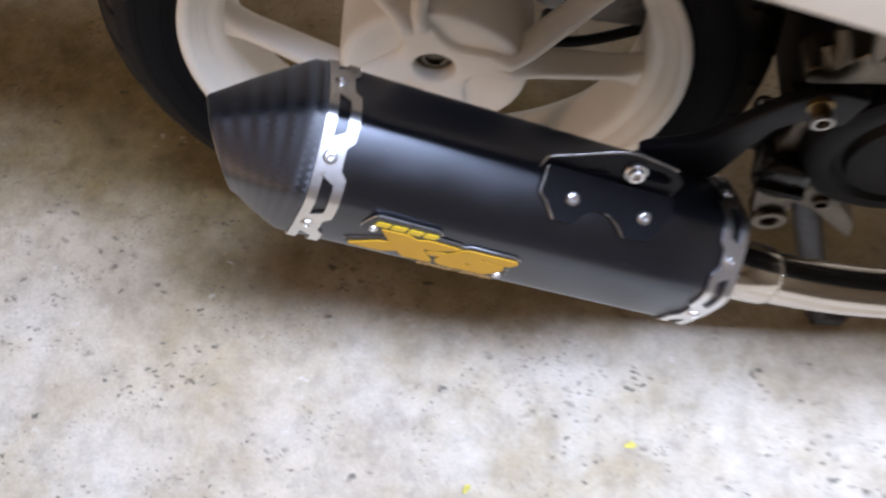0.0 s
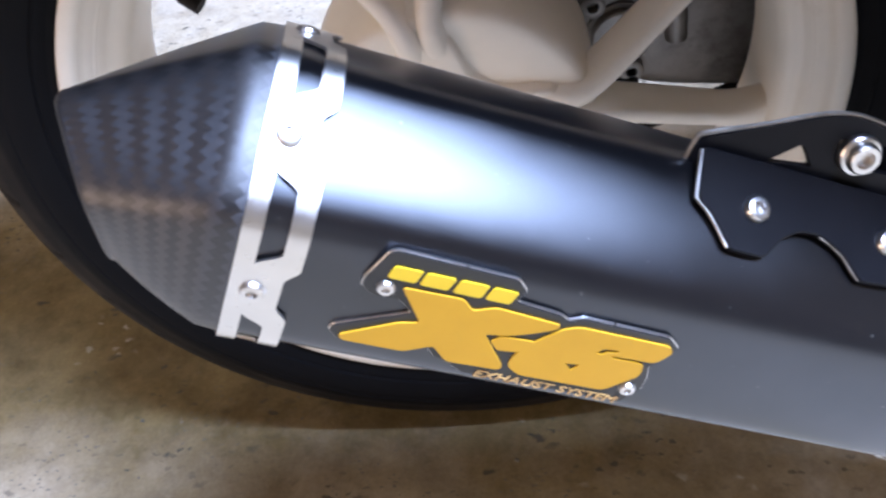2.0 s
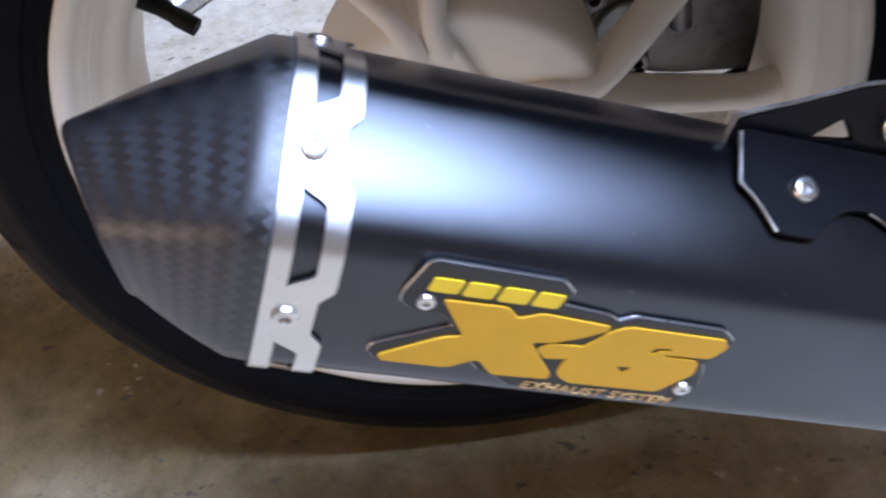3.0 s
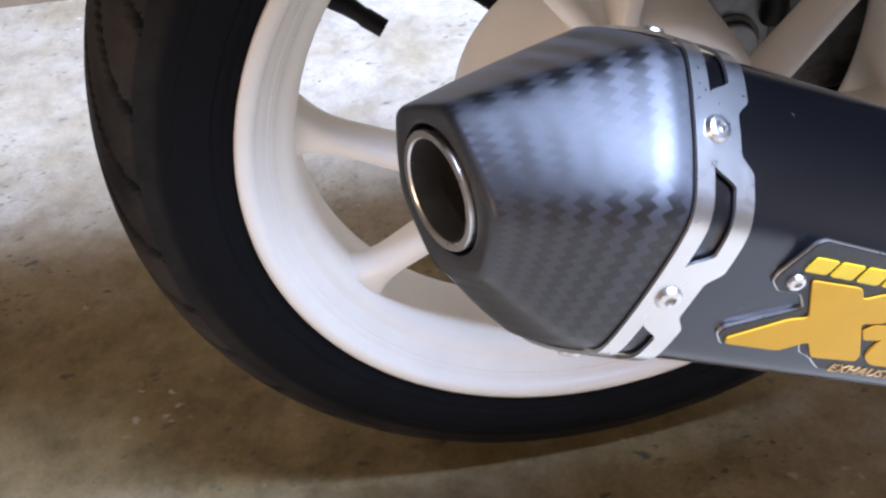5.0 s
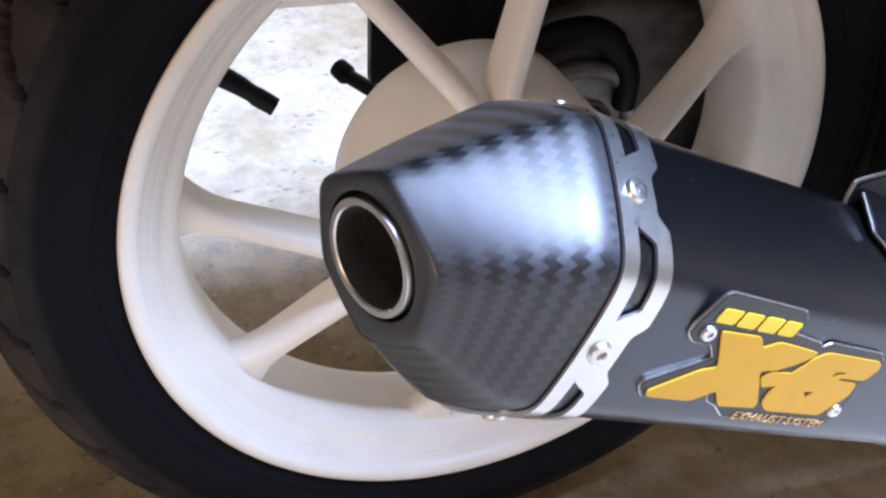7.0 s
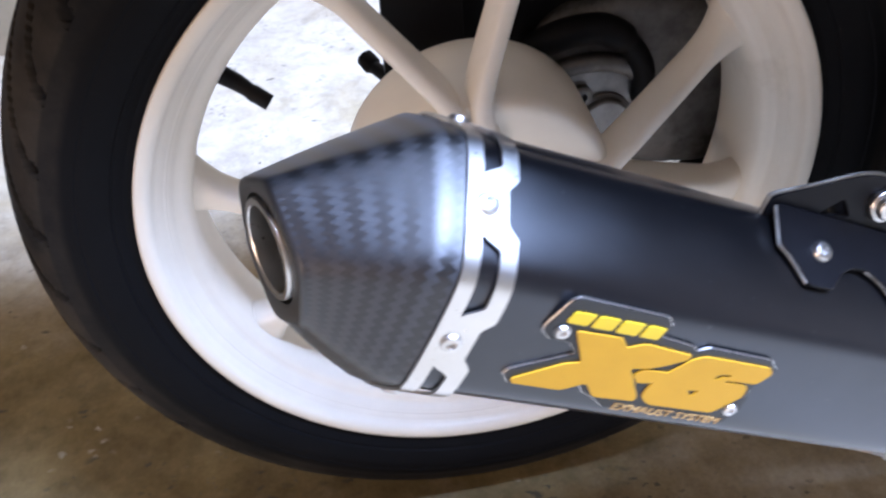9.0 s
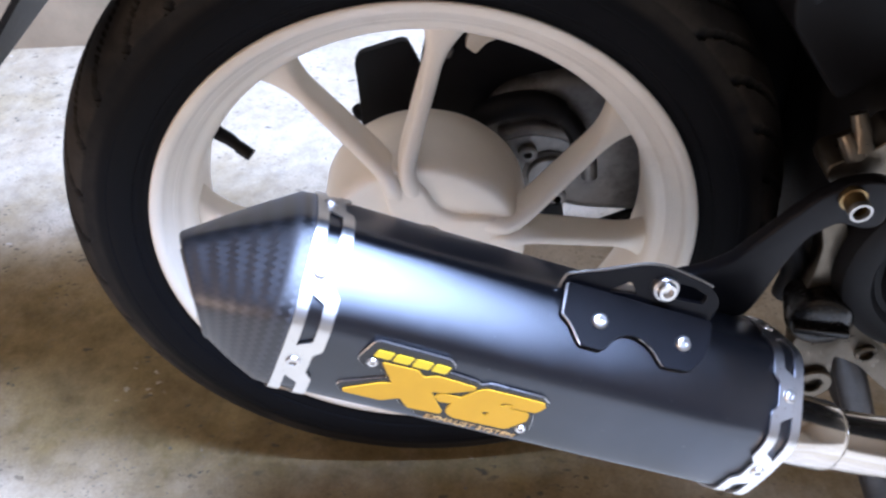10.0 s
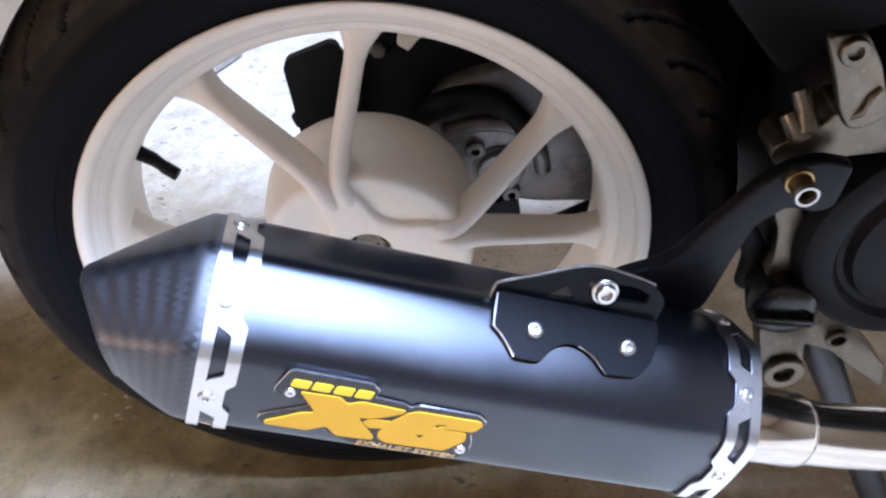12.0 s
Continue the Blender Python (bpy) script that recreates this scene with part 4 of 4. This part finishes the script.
part("web_bolt", ring_z([(0.0075, -0.004), (0.0075, 0.001), (0.0065, 0.002), (0.0050, 0.002), (0.0048, -0.006), (0.0005, -0.006)], 24, closed=False), CAST, case, m=Matrix.Translation((0.3060, -0.0640, 0.2101)) @ Matrix.Rotation(radians(90), 4, "X"))

KNOB = Matrix.Translation((0.2625, -0.0640, 0.2545)) @ Matrix.Rotation(radians(90), 4, "X") @ Matrix.Rotation(radians(-12), 4, "Y")
knob = ring_z([(0.0150, -0.020), (0.0210, -0.016), (0.0215, 0.004), (0.0205, 0.009), (0.0170, 0.0125), (0.0080, 0.0140), (0.0005, 0.0142)], 40, closed=False)
cap = part("oil_filler_cap", knob, GLOSS_BLACK, scooter, "black plastic oil filler cap", m=KNOB)
grip = block(-0.0175, 0.0175, -0.0030, 0.0030, 0.010, 0.0200, 0.0015, 3)
part("grip_bar", grip, GLOSS_BLACK, cap, m=KNOB.copy())

COVER = Matrix.Translation((0.3430, -0.0700, 0.2980)) @ Matrix.Rotation(radians(90), 4, "X")
cover = ring_z([(0.0780, -0.045), (0.0790, -0.008), (0.0760, 0.002), (0.0700, 0.006), (0.0600, 0.006), (0.0560, 0.001), (0.0520, 0.001), (0.0490, 0.007), (0.0300, 0.012), (0.0005, 0.013)], 72, closed=False)
fan = part("fan_cover", cover, BLACK_PLASTIC, scooter, "round black plastic cooling fan cover", m=COVER)
part("cover_ring", ring_z([(0.0240, 0.011), (0.0245, 0.0165), (0.0200, 0.0175), (0.0195, 0.012)], 40), GREY_PLASTIC, fan, m=COVER.copy())

# sensor lead with a bright clip below the stay
lead = part("sensor_lead", tube(smooth_path([(0.232, -0.050, 0.318), (0.240, -0.048, 0.300), (0.250, -0.040, 0.275), (0.252, -0.030, 0.240)], 6), 0.0075, 14), BLACK_PLASTIC, scooter, "black rubber-sleeved lead")
part("clip", block(0.2275, 0.2365, -0.060, -0.050, 0.3170, 0.3270, 0.0015, 2), STEEL, lead, "bright metal clip")

# --- stand
leg = smooth_path([(0.296, -0.045, 0.205), (0.3067, -0.050, 0.179), (0.3440, -0.060, 0.0815), (0.3720, -0.075, 0.0110)], 6)
stand = part("centre_stand", tube(leg, 0.0115, 18), DARK_STEEL, scooter, "dark steel centre stand")
part("leg", tube([Vector((p.x, 0.105 - (p.y + 0.045), p.z)) for p in leg], 0.0115, 18), DARK_STEEL, stand)
part("cross_bar", tube([(0.3440, -0.060, 0.0815), (0.3440, 0.120, 0.0815)], 0.009, 14), DARK_STEEL, stand)
for y in (-0.076, 0.136):
    part("foot", tube([(0.366, y, 0.0115), (0.392, y, 0.0115), (0.396, y, 0.0150)], [0.0115, 0.0115, 0.006], 16), DARK_STEEL, stand)

# --- left-hand side, seen through the spokes: final drive, shock, brake arm
drive = part("final_drive", slab(round_poly([(0.040, 0.300), (0.060, 0.335), (0.110, 0.345), (0.170, 0.335), (0.260, 0.330), (0.280, 0.280), (0.260, 0.215), (0.180, 0.205), (0.120, 0.212), (0.070, 0.235)], 0.018, 5), 0.09, 0.012, 4), GREY_CAST, scooter, "dull grey cast final drive case", m=Matrix.Translation((0, 0.100, 0)))
part("inspection_cap", ring_z([(0.0205, -0.012), (0.0205, 0.001), (0.0188, 0.002), (0.0180, 0.002), (0.0176, 0.006), (0.0165, 0.007), (0.0005, 0.0075)], 40, closed=False), GREY_CAST, drive, "round cap on the case", m=Matrix.Translation((0.0987, 0.0990, 0.2560)) @ Matrix.Rotation(radians(90), 4, "X"))
part("case_rib", tube(smooth_path([(0.060, 0.099, 0.296), (0.085, 0.096, 0.302), (0.112, 0.096, 0.296), (0.128, 0.097, 0.275), (0.132, 0.099, 0.250)], 6), 0.0065, 12), GREY_CAST, drive)
for x, z in ((0.0815, 0.2770), (0.1062, 0.2310), (0.190, 0.300)):
    part("case_bolt", ring_z([(0.0075, -0.004), (0.0075, 0.004), (0.0062, 0.005), (0.0036, 0.005), (0.0032, -0.002), (0.0004, -0.002)], 24, closed=False), GREY_CAST, drive, m=Matrix.Translation((x, 0.0990, z)) @ Matrix.Rotation(radians(90), 4, "X"))
part("upper_case", slab(round_poly([(0.000, 0.285), (0.0002, 0.3480), (0.0064, 0.3690), (0.0154, 0.3900), (0.036, 0.440), (0.200, 0.540), (0.620, 0.540), (0.620, 0.210), (0.275, 0.210), (0.260, 0.300), (0.170, 0.318), (0.110, 0.330), (0.080, 0.300), (0.060, 0.285)], 0.010, 4), 0.022, 0.004, 3), BLACK_PLASTIC, drive, "black belt case", m=Matrix.Translation((0, 0.112, 0)))
part("shock_mount", slab(round_poly([(-0.0460, 0.3050), (-0.0462, 0.3640), (-0.0420, 0.3700), (-0.0105, 0.3790), (-0.0062, 0.3775), (0.0020, 0.3570), (0.0050, 0.3050)], 0.002, 3), 0.008, 0.002, 3), BLACK_PLASTIC, scooter, "square black plastic mount behind the hub", m=Matrix.Translation((0, 0.100, 0)))
part("tab", slab(round_poly([(0.0354, 0.3709), (0.0404, 0.3900), (0.0560, 0.3960), (0.0679, 0.3796), (0.0506, 0.3729), (0.0427, 0.3644)], 0.002, 3), 0.008, 0.002, 2), CREAM, drive, "small cream tab", m=Matrix.Translation((0, 0.102, 0)))
# black tube laid along the dark band over the case
part("black_tube", tube(smooth_path([(0.044, 0.100, 0.312), (0.0560, 0.096, 0.3200), (0.0700, 0.092, 0.3265), (0.0890, 0.091, 0.3265), (0.1060, 0.091, 0.3160), (0.1190, 0.092, 0.2970), (0.1240, 0.097, 0.2720)], 6), [0.0100] * 24 + [0.0078] * 13, 14), BLACK_PLASTIC, drive, "black band curving over the case")
part("bolt_head", ring_z([(0.0060, -0.004), (0.0060, 0.003), (0.0050, 0.004), (0.0004, 0.0042)], 6, closed=False), GREY_CAST, drive, m=Matrix.Translation((0.0210, 0.1110, 0.3640)) @ Matrix.Rotation(radians(90), 4, "X"))
part("cable_clamp", slab(round_poly([(0.0846, 0.2224), (0.1101, 0.2295), (0.1125, 0.2112), (0.1006, 0.1996), (0.0980, 0.1839), (0.0811, 0.1819)], 0.003, 3), 0.014, 0.003, 2), BLACK_PLASTIC, drive, "black cable clamp", m=Matrix.Translation((0, 0.094, 0)))
arm = part("brake_arm", tube(smooth_path([(-0.020, 0.085, 0.285), (-0.040, 0.118, 0.292), (-0.051, 0.136, 0.2950)], 5), 0.0046, 14), BLACK_PAINT, scooter, "black brake arm beside the drum")
part("adjuster", tube([(-0.0490, 0.132, 0.2940), (-0.0505, 0.135, 0.2950), (-0.0540, 0.142, 0.2972), (-0.0545, 0.143, 0.2975)], [0.0040, 0.0064, 0.0062, 0.0040], 14), BLACK_PLASTIC, arm)
black_tube = part("brake_cable", tube(smooth_path([(0.070, 0.105, 0.186), (0.095, 0.104, 0.183), (0.130, 0.104, 0.188), (0.176, 0.106, 0.205), (0.240, 0.110, 0.230)], 8), 0.0052, 12), BLACK_PLASTIC, scooter, "black brake cable")
part("ferrule", tube([(0.066, 0.105, 0.192), (0.088, 0.104, 0.184)], 0.0085, 16), BLACK_PLASTIC, black_tube)

# --- body over the wheel
fender = slab(round_poly([(0.2272, 0.4307), (0.2640, 0.3795), (0.2700, 0.3790), (0.3046, 0.3998), (0.345, 0.410), (0.345, 0.520), (0.215, 0.520)], 0.008, 4), 0.11, 0.006, 3)
part("inner_fender", fender, GREY_PLASTIC, scooter, "dark grey plastic inner fender", m=Matrix.Translation((0, 0.000, 0)))
# unseen body, its outline drawn to cast the shade on floor and wheel
shell = []
for x, z0, z1, y0, y1 in ((-0.56, 0.78, 0.84, -0.05, 0.02), (-0.52, 0.72, 0.86, -0.09, 0.06), (-0.35, 0.66, 0.85, -0.100, 0.070), (-0.15, 0.61, 0.80, -0.095, 0.110), (0.05, 0.590, 0.79, -0.101, 0.130), (0.22, 0.56, 0.79, -0.130, 0.140), (0.38, 0.52, 0.79, -0.214, 0.140), (0.60, 0.46, 0.78, -0.225, 0.150), (0.95, 0.36, 0.78, -0.215, 0.200), (1.25, 0.34, 0.62, -0.20, 0.25), (1.45, 0.36, 0.50, -0.18, 0.23)):
    shell.append([Vector((x, y, z)) for y, z in round_poly([(y0, z0), (y1, z0), (y1, z1), (y0, z1)], 0.04, 5)])
part("unseen_body_shell", loft(shell), BLACK_PLASTIC, scooter, "unseen black body shell, shaped to cast shade on wheel and floor", angle=50)
cowl = slab(round_poly([(-0.200, 0.690), (0.156, 0.573), (0.193, 0.560), (0.520, 0.455), (0.560, 0.480), (0.560, 0.720), (-0.200, 0.800), (-0.230, 0.740)], 0.02, 5), 0.008, 0.0025, 3)
part("side_cowl", cowl, CREAM, scooter, "cream side cowl below the seat", m=Matrix.Translation((0, -0.190, 0)))
guard = []
for k in range(15):
    t = k / 14
    a = radians(40 + 107 * t)
    guard.append((0.292 * math.cos(a), AXLE_Z + 0.305 * math.sin(a)))
back = [(x * 1.012, AXLE_Z + (z - AXLE_Z) * 1.012) for x, z in reversed(guard)]
part("rear_fender", slab(guard + back, 0.13, 0.0), BLACK_PLASTIC, scooter, "black rear fender over the tyre", m=Matrix.Translation((0, -0.032, 0)), angle=50)

# ---------------------------------------------------------------- loose bits on the floor
random.seed(5)
grit = bmesh.new()
for k in range(60):
    x, y = random.uniform(-0.75, 0.55), random.uniform(-0.40, 0.75)
    s = random.choice((0.0008, 0.0010, 0.0014, 0.0018))
    ret = bmesh.ops.create_icosphere(grit, subdivisions=1, radius=s)
    for v in ret["verts"]:
        v.co = Vector((v.co.x * random.uniform(0.6, 1.5), v.co.y * random.uniform(0.6, 1.5), v.co.z * 0.5)) + Vector((x, y, s * 0.35))
tagged(part("grit", grit, CHIP, smooth=False), "small loose grit and stone chips on the concrete floor", "grit", kind="stuff")


def leaf(x, y, turn, size):
    pts = [(size * math.cos(t) * (1 + 0.2 * math.sin(3 * t)), 0.55 * size * math.sin(t) * (1 + 0.25 * math.cos(5 * t))) for t in [2 * math.pi * i / 18 for i in range(18)]]
    bm = slab(pts, 0.0007)
    ob = part("leaf_scrap", bm, LEAF, m=Matrix.Translation((x, y, 0.0010)) @ Matrix.Rotation(radians(turn), 4, "Z") @ Matrix.Rotation(radians(90), 4, "X"), smooth=False)
    return tagged(ob, "dry yellow scrap of leaf lying on the concrete floor", "leaf", group="leaf scraps")


leaf(0.1900, -0.2150, 10, 0.0055)
leaf(0.0400, -0.2650, 50, 0.0050)

# a short end of pipe on the far floor
STUB = Matrix.Translation((-0.352, 0.690, 0.0175)) @ Matrix.Rotation(radians(-38), 4, "Z")
stub = lathe([(0.0140, 0.000), (0.0165, -0.001), (0.0175, 0.001), (0.0175, 0.120), (0.0165, 0.121), (0.0140, 0.120)], 32, (0, 0, 0))
stub = tagged(part("pipe_stub", stub, BARE_STEEL, m=STUB), "short grey steel pipe end lying on the concrete floor", "pipe")
# dark lining inside the open pipe end
part("bore", lathe([(0.0141, -0.0005), (0.0138, 0.060), (0.0005, 0.060)], 32, (0, 0, 0)), DARK_BORE, stub, "dark bore", m=STUB.copy())
